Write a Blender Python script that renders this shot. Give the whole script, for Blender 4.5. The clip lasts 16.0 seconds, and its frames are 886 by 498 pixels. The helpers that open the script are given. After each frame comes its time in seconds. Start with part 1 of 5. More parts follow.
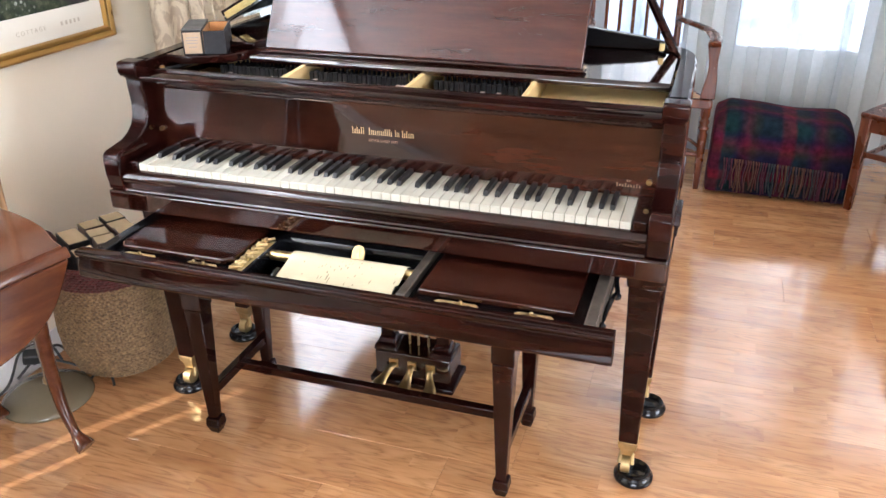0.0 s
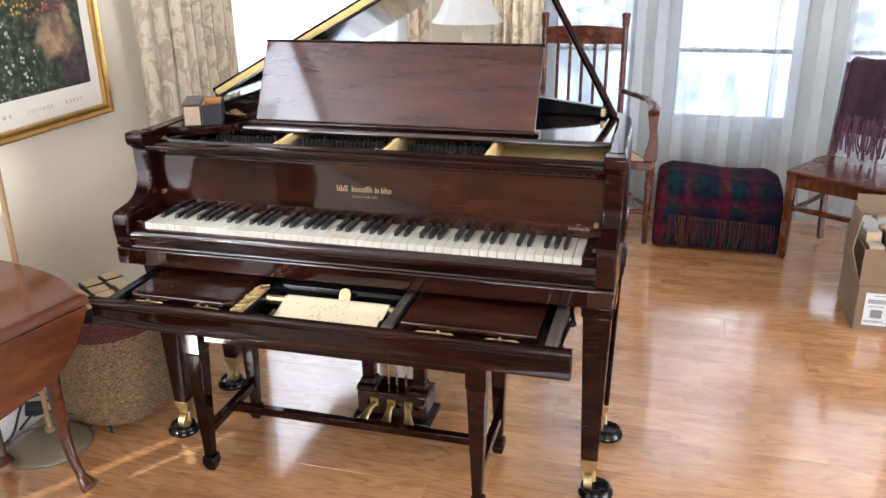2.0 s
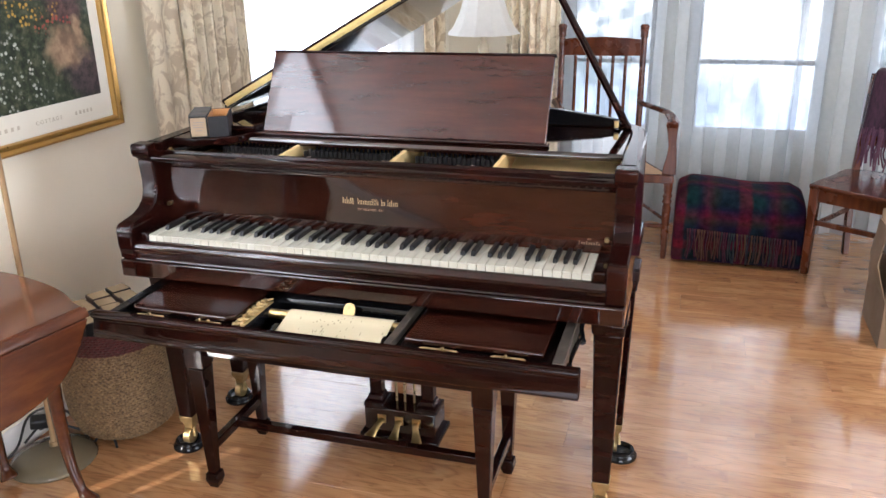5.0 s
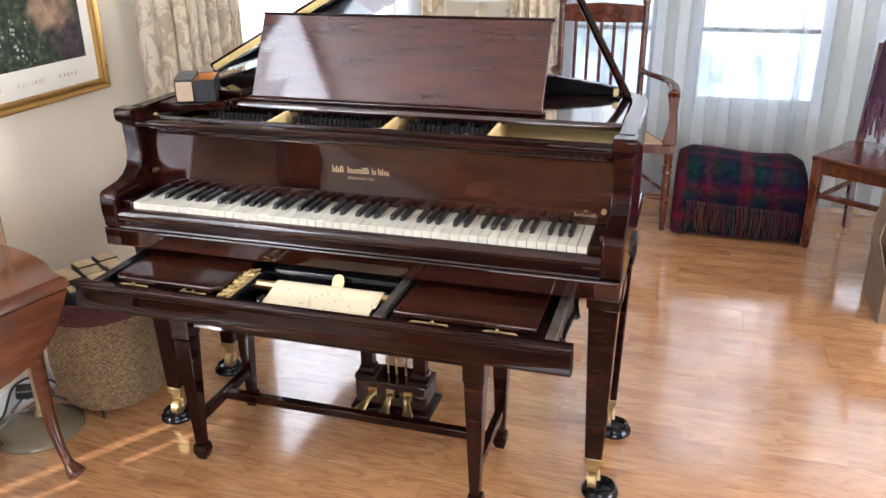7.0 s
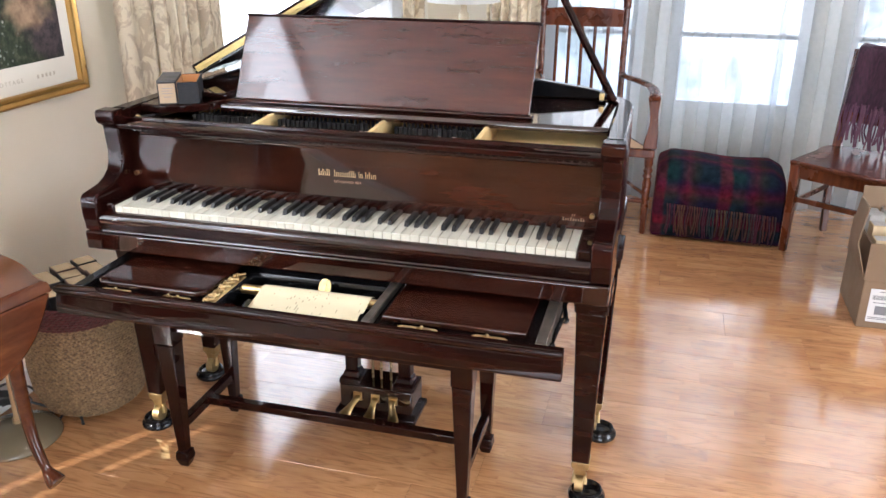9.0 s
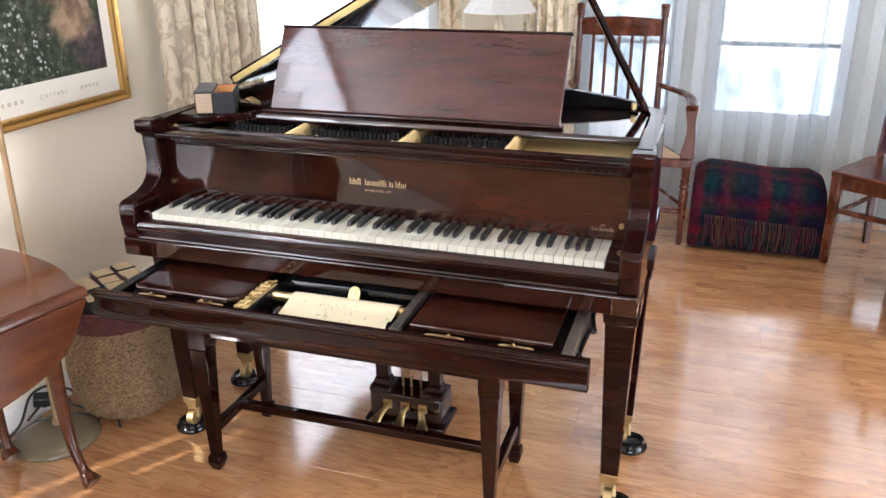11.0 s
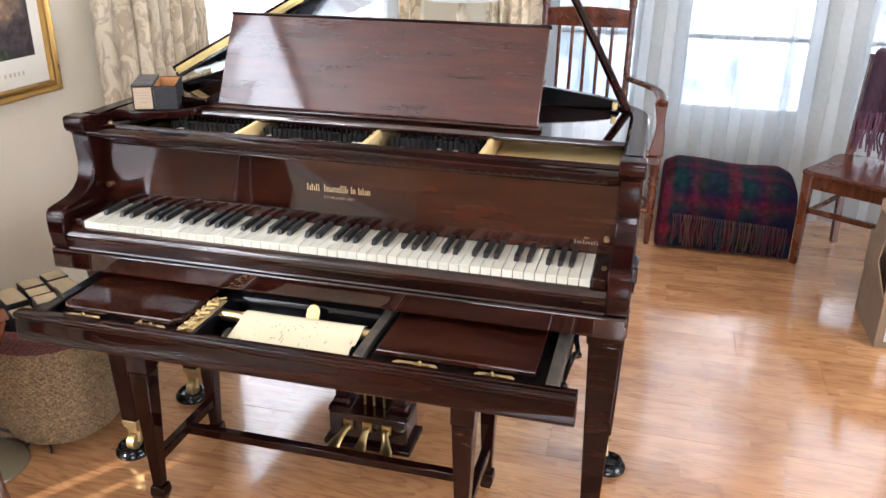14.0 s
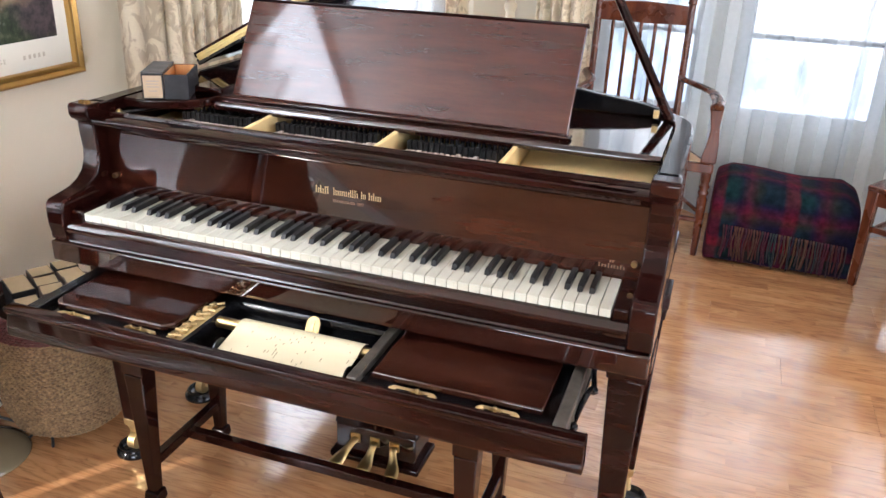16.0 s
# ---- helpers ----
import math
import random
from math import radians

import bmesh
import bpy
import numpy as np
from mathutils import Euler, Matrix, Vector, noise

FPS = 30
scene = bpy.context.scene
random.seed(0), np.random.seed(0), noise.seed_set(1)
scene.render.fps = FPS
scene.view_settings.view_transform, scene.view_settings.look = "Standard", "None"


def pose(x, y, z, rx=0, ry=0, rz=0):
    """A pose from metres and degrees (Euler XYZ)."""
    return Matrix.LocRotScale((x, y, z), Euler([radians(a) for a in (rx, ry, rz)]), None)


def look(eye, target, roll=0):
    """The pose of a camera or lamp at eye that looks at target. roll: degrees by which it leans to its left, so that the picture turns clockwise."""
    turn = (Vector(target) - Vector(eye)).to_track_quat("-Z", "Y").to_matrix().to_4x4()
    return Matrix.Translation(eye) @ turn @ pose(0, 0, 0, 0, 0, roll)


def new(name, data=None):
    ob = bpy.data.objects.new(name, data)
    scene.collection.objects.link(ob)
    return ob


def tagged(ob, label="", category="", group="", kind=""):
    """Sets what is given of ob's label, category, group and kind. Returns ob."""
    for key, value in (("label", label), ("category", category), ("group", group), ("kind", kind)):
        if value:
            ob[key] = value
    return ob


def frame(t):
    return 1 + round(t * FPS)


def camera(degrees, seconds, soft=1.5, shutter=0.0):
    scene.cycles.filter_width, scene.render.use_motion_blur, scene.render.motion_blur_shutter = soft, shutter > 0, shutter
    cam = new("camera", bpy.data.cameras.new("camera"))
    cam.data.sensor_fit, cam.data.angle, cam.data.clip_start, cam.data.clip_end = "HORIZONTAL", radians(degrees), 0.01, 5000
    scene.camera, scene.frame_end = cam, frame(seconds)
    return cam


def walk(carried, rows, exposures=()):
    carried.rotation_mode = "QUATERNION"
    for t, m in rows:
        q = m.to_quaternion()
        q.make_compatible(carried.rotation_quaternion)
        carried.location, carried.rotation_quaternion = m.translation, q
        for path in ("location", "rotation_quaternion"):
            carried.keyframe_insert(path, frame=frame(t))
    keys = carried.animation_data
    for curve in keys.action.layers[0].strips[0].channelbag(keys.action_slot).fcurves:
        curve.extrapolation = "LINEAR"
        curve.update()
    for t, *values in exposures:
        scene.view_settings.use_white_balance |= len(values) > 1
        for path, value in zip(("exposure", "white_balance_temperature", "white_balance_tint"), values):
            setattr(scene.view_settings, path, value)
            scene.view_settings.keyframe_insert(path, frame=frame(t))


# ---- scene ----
cam = camera(57.4, 16.0)
PATH = [
    (0, (0.73, -1.588, 1.461), (0.158, 0.114, 0.581), -0.6),
    (0.5, (0.8, -1.684, 1.467), (0.239, 0.039, 0.62), -0.9),
    (1, (0.783, -1.752, 1.476), (0.243, -0.006, 0.665), -1.0),
    (1.5, (0.76, -1.832, 1.472), (0.242, -0.062, 0.7), -1.1),
    (2, (0.777, -1.859, 1.496), (0.277, -0.059, 0.781), -0.9),
    (2.5, (0.799, -1.856, 1.503), (0.307, -0.034, 0.843), -0.9),
    (3, (0.799, -1.852, 1.508), (0.302, -0.017, 0.888), -0.9),
    (3.5, (0.8, -1.837, 1.522), (0.29, 0.004, 0.928), -1.0),
    (4, (0.797, -1.824, 1.515), (0.271, 0.008, 0.912), -1.2),
    (4.5, (0.799, -1.812, 1.49), (0.255, 0.001, 0.844), -1.3),
    (5, (0.803, -1.8, 1.479), (0.247, -0.005, 0.796), -1.2),
    (7.5, (0.805, -1.736, 1.462), (0.271, 0.035, 0.702), -0.3),
    (8, (0.775, -1.744, 1.462), (0.266, 0.035, 0.703), -0.0),
    (8.5, (0.77, -1.74, 1.463), (0.276, 0.045, 0.708), 0.1),
    (9, (0.772, -1.739, 1.464), (0.282, 0.049, 0.714), 0.0),
    (11.5, (0.806, -1.739, 1.467), (0.197, 0.023, 0.742), -0.9),
    (12, (0.824, -1.722, 1.467), (0.206, 0.037, 0.743), -1.1),
    (12.5, (0.869, -1.689, 1.462), (0.264, 0.074, 0.738), -1.0),
    (13, (0.863, -1.652, 1.46), (0.296, 0.121, 0.73), -0.6),
    (13.5, (0.777, -1.593, 1.46), (0.273, 0.193, 0.716), 0.1),
    (14, (0.704, -1.564, 1.458), (0.235, 0.225, 0.699), 0.7),
    (14.5, (0.682, -1.516, 1.454), (0.213, 0.268, 0.68), 1.5),
    (15, (0.694, -1.45, 1.448), (0.195, 0.318, 0.659), 1.9),
    (15.5, (0.708, -1.396, 1.446), (0.152, 0.353, 0.65), 2.1),
    (16, (0.746, -1.388, 1.459), (0.154, 0.351, 0.668), 2.0),
]
EXPOSURE = [(0.0, 0.45), (1.0, 0.35), (2.5, 0.14), (3.5, 0.04), (4.5, -0.02), (5.0, 0.03), (7.5, 0.27), (9.0, 0.27), (12.5, 0.24), (14.0, 0.35), (16.0, 0.35)]
walk(cam, [(t, look(eye, target, roll)) for t, eye, target, roll in PATH], [(t, stops, 5980, 14) for t, stops in EXPOSURE])

# ---- light ----
SUN_AZ = Vector((-0.55, -0.83, 0)).normalized()
SUN_EL = radians(27)
world = bpy.data.worlds.new("sky")
scene.world = world
world.use_nodes = True
wn = world.node_tree
bg = wn.nodes["Background"]
sky = wn.nodes.new("ShaderNodeTexSky")
sky.sky_type, sky.sun_disc, sky.sun_elevation = "NISHITA", False, SUN_EL
sky.sun_rotation = math.atan2(SUN_AZ.x, SUN_AZ.y)
wn.links.new(sky.outputs[0], bg.inputs[0])
bg.inputs[1].default_value = 0.12
sun = new("sun", bpy.data.lights.new("sun", "SUN"))
sun.data.energy, sun.data.angle, sun.data.color = 5.0, radians(1.0), (1.0, 0.93, 0.82)
toward = Vector((SUN_AZ.x * math.cos(SUN_EL), SUN_AZ.y * math.cos(SUN_EL), math.sin(SUN_EL)))
sun.matrix_world = look(toward * 20, (0, 0, 0))


def window_light(name, at, target, w, h, watts, colour):
    ob = new(name, bpy.data.lights.new(name, "AREA"))
    ob.data.shape, ob.data.size, ob.data.size_y = "RECTANGLE", w, h
    ob.data.energy, ob.data.color = watts, colour
    ob.matrix_world = look(at, target)
    return ob


window_light("side_window_light", (-1.20, -1.14, 1.53), (1.0, -1.14, 1.25), 1.5, 1.75, 100, (0.92, 0.96, 1.0))
# fill lamps added behind and to the right, out of view, to brighten the walls
window_light("rear_window_light", (1.6, -4.55, 1.42), (1.6, 0, 1.1), 2.0, 1.2, 122, (0.93, 0.965, 1.0))
window_light("east_window_light", (4.15, -0.4, 1.42), (0, -0.4, 0.9), 2.0, 1.2, 122, (0.93, 0.965, 1.0))


# ---- mesh helpers ----
def box(bm, x0, x1, y0, y1, z0, z1):
    v = [bm.verts.new((x, y, z)) for z in (z0, z1) for y in (y0, y1) for x in (x0, x1)]
    for f in ((0, 2, 3, 1), (4, 5, 7, 6), (0, 1, 5, 4), (2, 6, 7, 3), (0, 4, 6, 2), (1, 3, 7, 5)):
        bm.faces.new([v[i] for i in f])
    return bm


def boxed(*sides):
    return box(bmesh.new(), *sides)


def taper(bm, c0, s0, c1, s1):
    """A four-sided bar from the rectangle s0 about c0 to the rectangle s1 about c1, both level."""
    v = []
    for c, s in ((c0, s0), (c1, s1)):
        v += [bm.verts.new((c[0] + a * s[0] / 2, c[1] + b * s[1] / 2, c[2])) for a, b in ((-1, -1), (1, -1), (1, 1), (-1, 1))]
    for f in ((0, 3, 2, 1), (4, 5, 6, 7), (0, 1, 5, 4), (1, 2, 6, 5), (2, 3, 7, 6), (3, 0, 4, 7)):
        bm.faces.new([v[i] for i in f])
    return bm


def prism(bm, pts, axis, a0, a1):
    """A flat outline drawn out along an axis. pts are the other two coordinates in x, y, z order."""
    def at(p, a):
        q = list(p)
        q.insert("xyz".index(axis), a)
        return q
    lo = [bm.verts.new(at(p, a0)) for p in pts]
    hi = [bm.verts.new(at(p, a1)) for p in pts]
    n = len(pts)
    bm.faces.new(lo), bm.faces.new(hi)
    for i in range(n):
        bm.faces.new((lo[i], lo[(i + 1) % n], hi[(i + 1) % n], hi[i]))
    bmesh.ops.recalc_face_normals(bm, faces=bm.faces)
    return bm


def lathe(bm, profile, at=(0, 0, 0), steps=24, sx=1.0, sy=1.0):
    """A turned form: profile is radius, height from the bottom up."""
    rings = []
    for r, z in profile:
        rings.append([bm.verts.new((at[0] + sx * r * math.cos(2 * math.pi * k / steps), at[1] + sy * r * math.sin(2 * math.pi * k / steps), at[2] + z)) for k in range(steps)])
    for a, b in zip(rings, rings[1:]):
        for k in range(steps):
            bm.faces.new((a[k], a[(k + 1) % steps], b[(k + 1) % steps], b[k]))
    bm.faces.new(rings[0][::-1]), bm.faces.new(rings[-1])
    return bm


def tube(bm, path, radius, steps=8, flat=1.0):
    """A round bar along a path; radius may be one number or one for each point."""
    path = [Vector(p) for p in path]
    rad = radius if isinstance(radius, (list, tuple)) else [radius] * len(path)
    rings, side = [], None
    for i, p in enumerate(path):
        way = (path[min(i + 1, len(path) - 1)] - path[max(i - 1, 0)]).normalized()
        if side is None:
            side = way.cross(Vector((0, 0, 1)))
            if side.length < 0.05:
                side = way.cross(Vector((0, 1, 0)))
        side = (side - way * side.dot(way)).normalized()
        up = side.cross(way)
        rings.append([bm.verts.new(p + rad[i] * (side * math.cos(a) + up * flat * math.sin(a))) for a in (2 * math.pi * k / steps for k in range(steps))])
    for a, b in zip(rings, rings[1:]):
        for k in range(steps):
            bm.faces.new((a[k], b[k], b[(k + 1) % steps], a[(k + 1) % steps]))
    bm.faces.new(rings[0]), bm.faces.new(rings[-1][::-1])
    return bm


def sweep(bm, path, section, closed=False):
    """A section (offset to the left of the path, height) drawn along a level path of x, y points."""
    n = len(path)
    rings = []
    for i in range(n):
        a, p, b = (Vector(path[j % n] if closed else path[max(0, min(n - 1, j))]) for j in (i - 1, i, i + 1))
        t1, t2 = (p - a), (b - p)
        t1 = t1.normalized() if t1.length > 1e-9 else t2.normalized()
        t2 = t2.normalized() if t2.length > 1e-9 else t1
        n1, n2 = Vector((-t1.y, t1.x)), Vector((-t2.y, t2.x))
        m = (n1 + n2).normalized()
        m /= max(0.3, m.dot(n1))
        rings.append([bm.verts.new((p.x + m.x * d, p.y + m.y * d, z)) for d, z in section])
    k = len(section)
    for i in range(n if closed else n - 1):
        a, b = rings[i], rings[(i + 1) % n]
        for j in range(k):
            bm.faces.new((a[j], b[j], b[(j + 1) % k], a[(j + 1) % k]))
    if not closed:
        bm.faces.new(rings[0]), bm.faces.new(rings[-1])
    bmesh.ops.recalc_face_normals(bm, faces=bm.faces)
    return bm


def smooth_line(pts, per=8):
    """A Catmull-Rom line through the points, of any dimension."""
    pts = [Vector(p) for p in pts]
    out = []
    for i in range(len(pts) - 1):
        p0, p1, p2, p3 = pts[max(i - 1, 0)], pts[i], pts[i + 1], pts[min(i + 2, len(pts) - 1)]
        for k in range(per):
            t = k / per
            out.append(0.5 * (2 * p1 + (p2 - p0) * t + (2 * p0 - 5 * p1 + 4 * p2 - p3) * t * t + (3 * p1 - p0 - 3 * p2 + p3) * t**3))
    return out + [pts[-1]]


def mesh_of(name, bm, material, sharp=35):
    me = bpy.data.meshes.new(name)
    bm.to_mesh(me)
    bm.free()
    me.materials.append(material)
    me.shade_smooth()
    me.set_sharp_from_angle(angle=radians(sharp))
    return me


def part(name, bm, material, parent=None, label="", bevel=0.0, sharp=35, segments=2):
    ob = new(name, mesh_of(name, bm, material, sharp))
    ob.parent = parent
    if label:
        ob["label"] = label
    if bevel:
        m = ob.modifiers.new("bevel", "BEVEL")
        m.width, m.segments, m.limit_method, m.angle_limit = bevel, segments, "ANGLE", radians(35)
    return ob


def thing(name, label, category, at=(0, 0, 0), turn=0, group=""):
    ob = new(name)
    ob.matrix_world = pose(*at, 0, 0, turn)
    ob.empty_display_size = 0.1
    return tagged(ob, label, category, group)


def structure(name, bm, material, label="", bevel=0.0):
    ob = part(name, bm, material, None, "", bevel)
    return tagged(ob, label, name.rstrip("_0123456789").split("_")[0], "", "structure")


def lettering(name, text, size, m, material, parent, deep=0.0004):
    """Writing as a mesh, lying in its own x, y plane and then set by m."""
    cu = bpy.data.curves.new(name, "FONT")
    cu.body, cu.size, cu.extrude, cu.align_x = text, size, deep, "CENTER"
    tmp = new("tmp_writing", cu)
    me = bpy.data.meshes.new_from_object(tmp.evaluated_get(bpy.context.evaluated_depsgraph_get()))
    bpy.data.objects.remove(tmp)
    me.name = name
    me.materials.clear()
    me.materials.append(material)
    me.transform(m)
    ob = new(name, me)
    ob.parent = parent
    return ob


# ---- materials ----
class Nodes:
    """A small shorthand for one node material."""

    def __init__(self, name):
        self.mat = bpy.data.materials.new(name)
        self.mat.use_nodes = True
        self.nt = self.mat.node_tree
        self.bsdf = self.nt.nodes["Principled BSDF"]
        self.out = self.nt.nodes["Material Output"]

    def add(self, kind, settings=None, **inputs):
        n = self.nt.nodes.new("ShaderNode" + kind)
        settings = settings or {}
        if "operation" in settings:
            n.operation = settings["operation"]
        if "noise_dimensions" in settings:
            n.noise_dimensions = settings["noise_dimensions"]
        if "wave_type" in settings:
            n.wave_type = settings["wave_type"]
        for k, v in inputs.items():
            self.put(n.inputs[k.replace("_", " ")], v)
        return n

    def put(self, socket, v):
        if isinstance(v, bpy.types.NodeSocket):
            self.nt.links.new(v, socket)
        else:
            socket.default_value = v

    def coords(self, scale=(1, 1, 1), rot=(0, 0, 0), random_shift=0.0, kind="Object"):
        v = self.nt.nodes.new("ShaderNodeTexCoord").outputs[kind]
        if random_shift:
            info = self.nt.nodes.new("ShaderNodeObjectInfo")
            mul = self.add("VectorMath", {"operation": "SCALE"}, Vector=(1.0, 0.7, 0.3), Scale=info.outputs["Random"])
            mul2 = self.add("VectorMath", {"operation": "SCALE"}, Vector=mul.outputs[0], Scale=random_shift)
            v = self._sum(v, mul2.outputs[0])
        m = self.add("Mapping", None, Vector=v, Rotation=rot, Scale=scale)
        return m.outputs[0]

    def _sum(self, a, b):
        n = self.nt.nodes.new("ShaderNodeVectorMath")
        n.operation = "ADD"
        self.nt.links.new(a, n.inputs[0]), self.nt.links.new(b, n.inputs[1])
        return n.outputs[0]

    def noise(self, vector, scale=5.0, detail=4.0, rough=0.55, distortion=0.0):
        return self.add("TexNoise", None, Vector=vector, Scale=scale, Detail=detail, Roughness=rough, Distortion=distortion).outputs[0]

    def ramp(self, fac, *stops):
        n = self.add("ValToRGB", None, Fac=fac)
        el = n.color_ramp.elements
        while len(el) < len(stops):
            el.new(0.5)
        for e, (p, c) in zip(el, stops):
            e.position, e.color = p, (*c, 1) if len(c) == 3 else c
        return n.outputs[0]

    def mix(self, fac, a, b, blend="MIX"):
        n = self.nt.nodes.new("ShaderNodeMix")
        n.data_type, n.blend_type = "RGBA", blend
        for s, v in ((n.inputs[0], fac), (n.inputs[6], a), (n.inputs[7], b)):
            self.put(s, (*v, 1) if isinstance(v, tuple) and len(v) == 3 else v)
        return n.outputs[2]

    def bump(self, height, strength=0.1, distance=0.001):
        self.put(self.bsdf.inputs["Normal"], self.add("Bump", None, Height=height, Strength=strength, Distance=distance).outputs[0])
        return self

    def set(self, **inputs):
        for k, v in inputs.items():
            s = self.bsdf.inputs[k.replace("_", " ")]
            self.put(s, (*v, 1) if isinstance(v, tuple) and len(v) == 3 and s.type == "RGBA" else v)
        return self


def wood(name, dark, mid, light, grain=(1.2, 14, 14), rough=0.15, coat=0.6, shift=0.0, scale=3.0, bump=0.02, figure=0.5, spec=0.5, soft=1.0):
    n = Nodes(name)
    v = n.coords(grain, random_shift=shift)
    a = n.noise(v, scale, 5, 0.55, 0.25)
    b = n.noise(v, scale * 7, 3, 0.6)
    c = n.noise(n.coords((1, 1, 1), random_shift=shift), 2.2, 3, 0.5)
    col = n.ramp(a, (0.5 - 0.16 * soft, dark), (0.5, mid), (0.5 + 0.16 * soft, light))
    col = n.mix(n.ramp(b, (0.35, (0.0,) * 3), (0.75, (0.30,) * 3)), col, dark)
    col = n.mix(n.ramp(c, (0.3, (0.0,) * 3), (0.75, (figure,) * 3)), col, n.mix(0.5, mid, light))
    r = n.ramp(n.noise(n.coords(), 9, 4), (0.3, (rough * 0.8,) * 3), (0.8, (rough * 1.5,) * 3))
    n.set(Base_Color=col, Roughness=r, Coat_Weight=coat, Coat_Roughness=0.06, Specular_IOR_Level=spec)
    n.bump(b, bump)
    return n.mat


def plain(name, colour, rough=0.5, metal=0.0, spread=0.12, scale=12.0, coat=0.0, bump=0.05, fine=140.0, spec=0.5):
    n = Nodes(name)
    a = n.noise(n.coords(), scale, 5)
    lo, hi = (tuple(max(0.0, min(1.0, c * (1 + s * spread))) for c in colour) for s in (-1, 1))
    r = n.ramp(n.noise(n.coords(), scale * 1.7, 4), (0.3, (rough * 0.85,) * 3), (0.75, (min(1, rough * 1.2),) * 3))
    n.set(Base_Color=n.ramp(a, (0.3, lo), (0.7, hi)), Roughness=r, Metallic=metal, Coat_Weight=coat, Coat_Roughness=0.05, Specular_IOR_Level=spec)
    n.bump(n.noise(n.coords(), fine, 3), bump)
    return n.mat


def veneer(name, rough, spec, tint=1.0, seed=0.0, soft=1.0):
    """Figured mahogany: a broad wavy flame, ribbon streaks and pores under a clear polish."""
    n = Nodes(name)
    base = n._sum(n.coords(), n.add("CombineXYZ", None, X=seed, Y=seed * 0.7, Z=seed * 0.3).outputs[0])
    warp = n.add("VectorMath", {"operation": "SCALE"}, Vector=n.add("TexNoise", None, Vector=base, Scale=2.3, Detail=3.0).outputs[1], Scale=0.55)
    stretched = n.add("Mapping", None, Vector=base, Scale=(1.1, 4.2, 4.2)).outputs[0]
    ribbons = n.add("Mapping", None, Vector=base, Scale=(2.6, 26, 26)).outputs[0]
    a = n.noise(n._sum(stretched, warp.outputs[0]), 1.9, 4, 0.55, 0.0)
    b = n.noise(n._sum(ribbons, warp.outputs[0]), 2.2, 2, 0.5)
    pores = n.noise(n.coords((14, 190, 190)), 3.0, 2)
    f = n.mix(0.34, a, b)
    dark, mid, light = ((0.0050, 0.0011, 0.0008), (0.0175, 0.0041, 0.0024), (0.043, 0.0120, 0.0062))
    col = n.ramp(f, (0.49 - 0.13 * soft, tuple(c * tint for c in dark)), (0.49, tuple(c * tint for c in mid)), (0.49 + 0.17 * soft, tuple(c * tint for c in light)))
    col = n.mix(n.ramp(pores, (0.5, (0, 0, 0)), (0.8, (0.35,) * 3)), col, tuple(c * tint for c in dark))
    r = n.ramp(n.noise(n.coords(), 9, 4), (0.3, (rough * 0.8,) * 3), (0.8, (rough * 1.5,) * 3))
    n.set(Base_Color=col, Roughness=r, Specular_IOR_Level=spec)
    n.bump(n.noise(n.coords((1, 3, 3)), 7, 2), 0.012, 0.002)
    return n.mat


MAHOGANY = veneer("mahogany_polish", 0.04, 0.50, 0.80, 0.0, 0.95)
DESKVENEER = veneer("music_desk_veneer", 0.060, 0.50, 2.1, 3.7, 2.6)
SHELFPOLISH = wood("shelf_top_polish", (0.0045, 0.0012, 0.0010), (0.0105, 0.0024, 0.0018), (0.0200, 0.0045, 0.0030), (1.6, 9, 9), 0.06, 0.7, bump=0.004, figure=0.25, spec=0.5)
DARKCASE = wood("dark_case_polish", (0.0045, 0.0012, 0.0010), (0.0105, 0.0024, 0.0018), (0.0200, 0.0045, 0.0030), (1.6, 9, 9), 0.035, 0.0, bump=0.006, figure=0.25, spec=0.19)
EBONY = plain("black_lacquer", (0.004, 0.004, 0.0045), 0.12, coat=0.0, bump=0.006, spec=0.28)
BENCHWOOD = wood("bench_mahogany", (0.0050, 0.0012, 0.0009), (0.0105, 0.0024, 0.0016), (0.019, 0.0045, 0.0027), (1.4, 8, 8), 0.055, 0.0, bump=0.008, spec=0.22)
IVORY = plain("ivory_key", (0.47, 0.455, 0.375), 0.22, spread=0.03, scale=20, coat=0.2, bump=0.01)
LIDBLACK = plain("lid_underside_lacquer", (0.004, 0.004, 0.0045), 0.07, coat=0.1, bump=0.25, fine=16.0)
KEYBLACK = plain("ebony_key", (0.010, 0.009, 0.009), 0.42, bump=0.02, spec=0.25)
GOLD = plain("gold_bronze_paint", (0.74, 0.55, 0.26), 0.42, 0.15, spread=0.1, bump=0.03)
BRASS = plain("brass", (0.42, 0.30, 0.135), 0.33, 1.0, spread=0.15, scale=25, bump=0.02)
OLDBRASS = plain("aged_brass", (0.40, 0.30, 0.15), 0.3, 1.0, spread=0.3, scale=40, bump=0.04)
DULLBRASS = plain("dull_brass", (0.42, 0.31, 0.15), 0.5, 1.0, spread=0.2, scale=40, bump=0.04)
HINGEBRASS = plain("polished_hinge_brass", (0.50, 0.38, 0.15), 0.38, 0.7, spread=0.12, scale=30, bump=0.02)
GILT = plain("gilt_leaf", (0.47, 0.285, 0.085), 0.32, 0.8, spread=0.08, scale=9, bump=0.02, fine=200)
LETTERGOLD = plain("gold_lettering", (0.42, 0.32, 0.17), 0.45, 0.2, bump=0.0)
FAINTGOLD = plain("faint_gold_lettering", (0.20, 0.14, 0.09), 0.5, 0.1, bump=0.0)
WORNRAIL = plain("worn_grey_rail", (0.075, 0.062, 0.05), 0.35, 0.3, spread=0.4, scale=30)
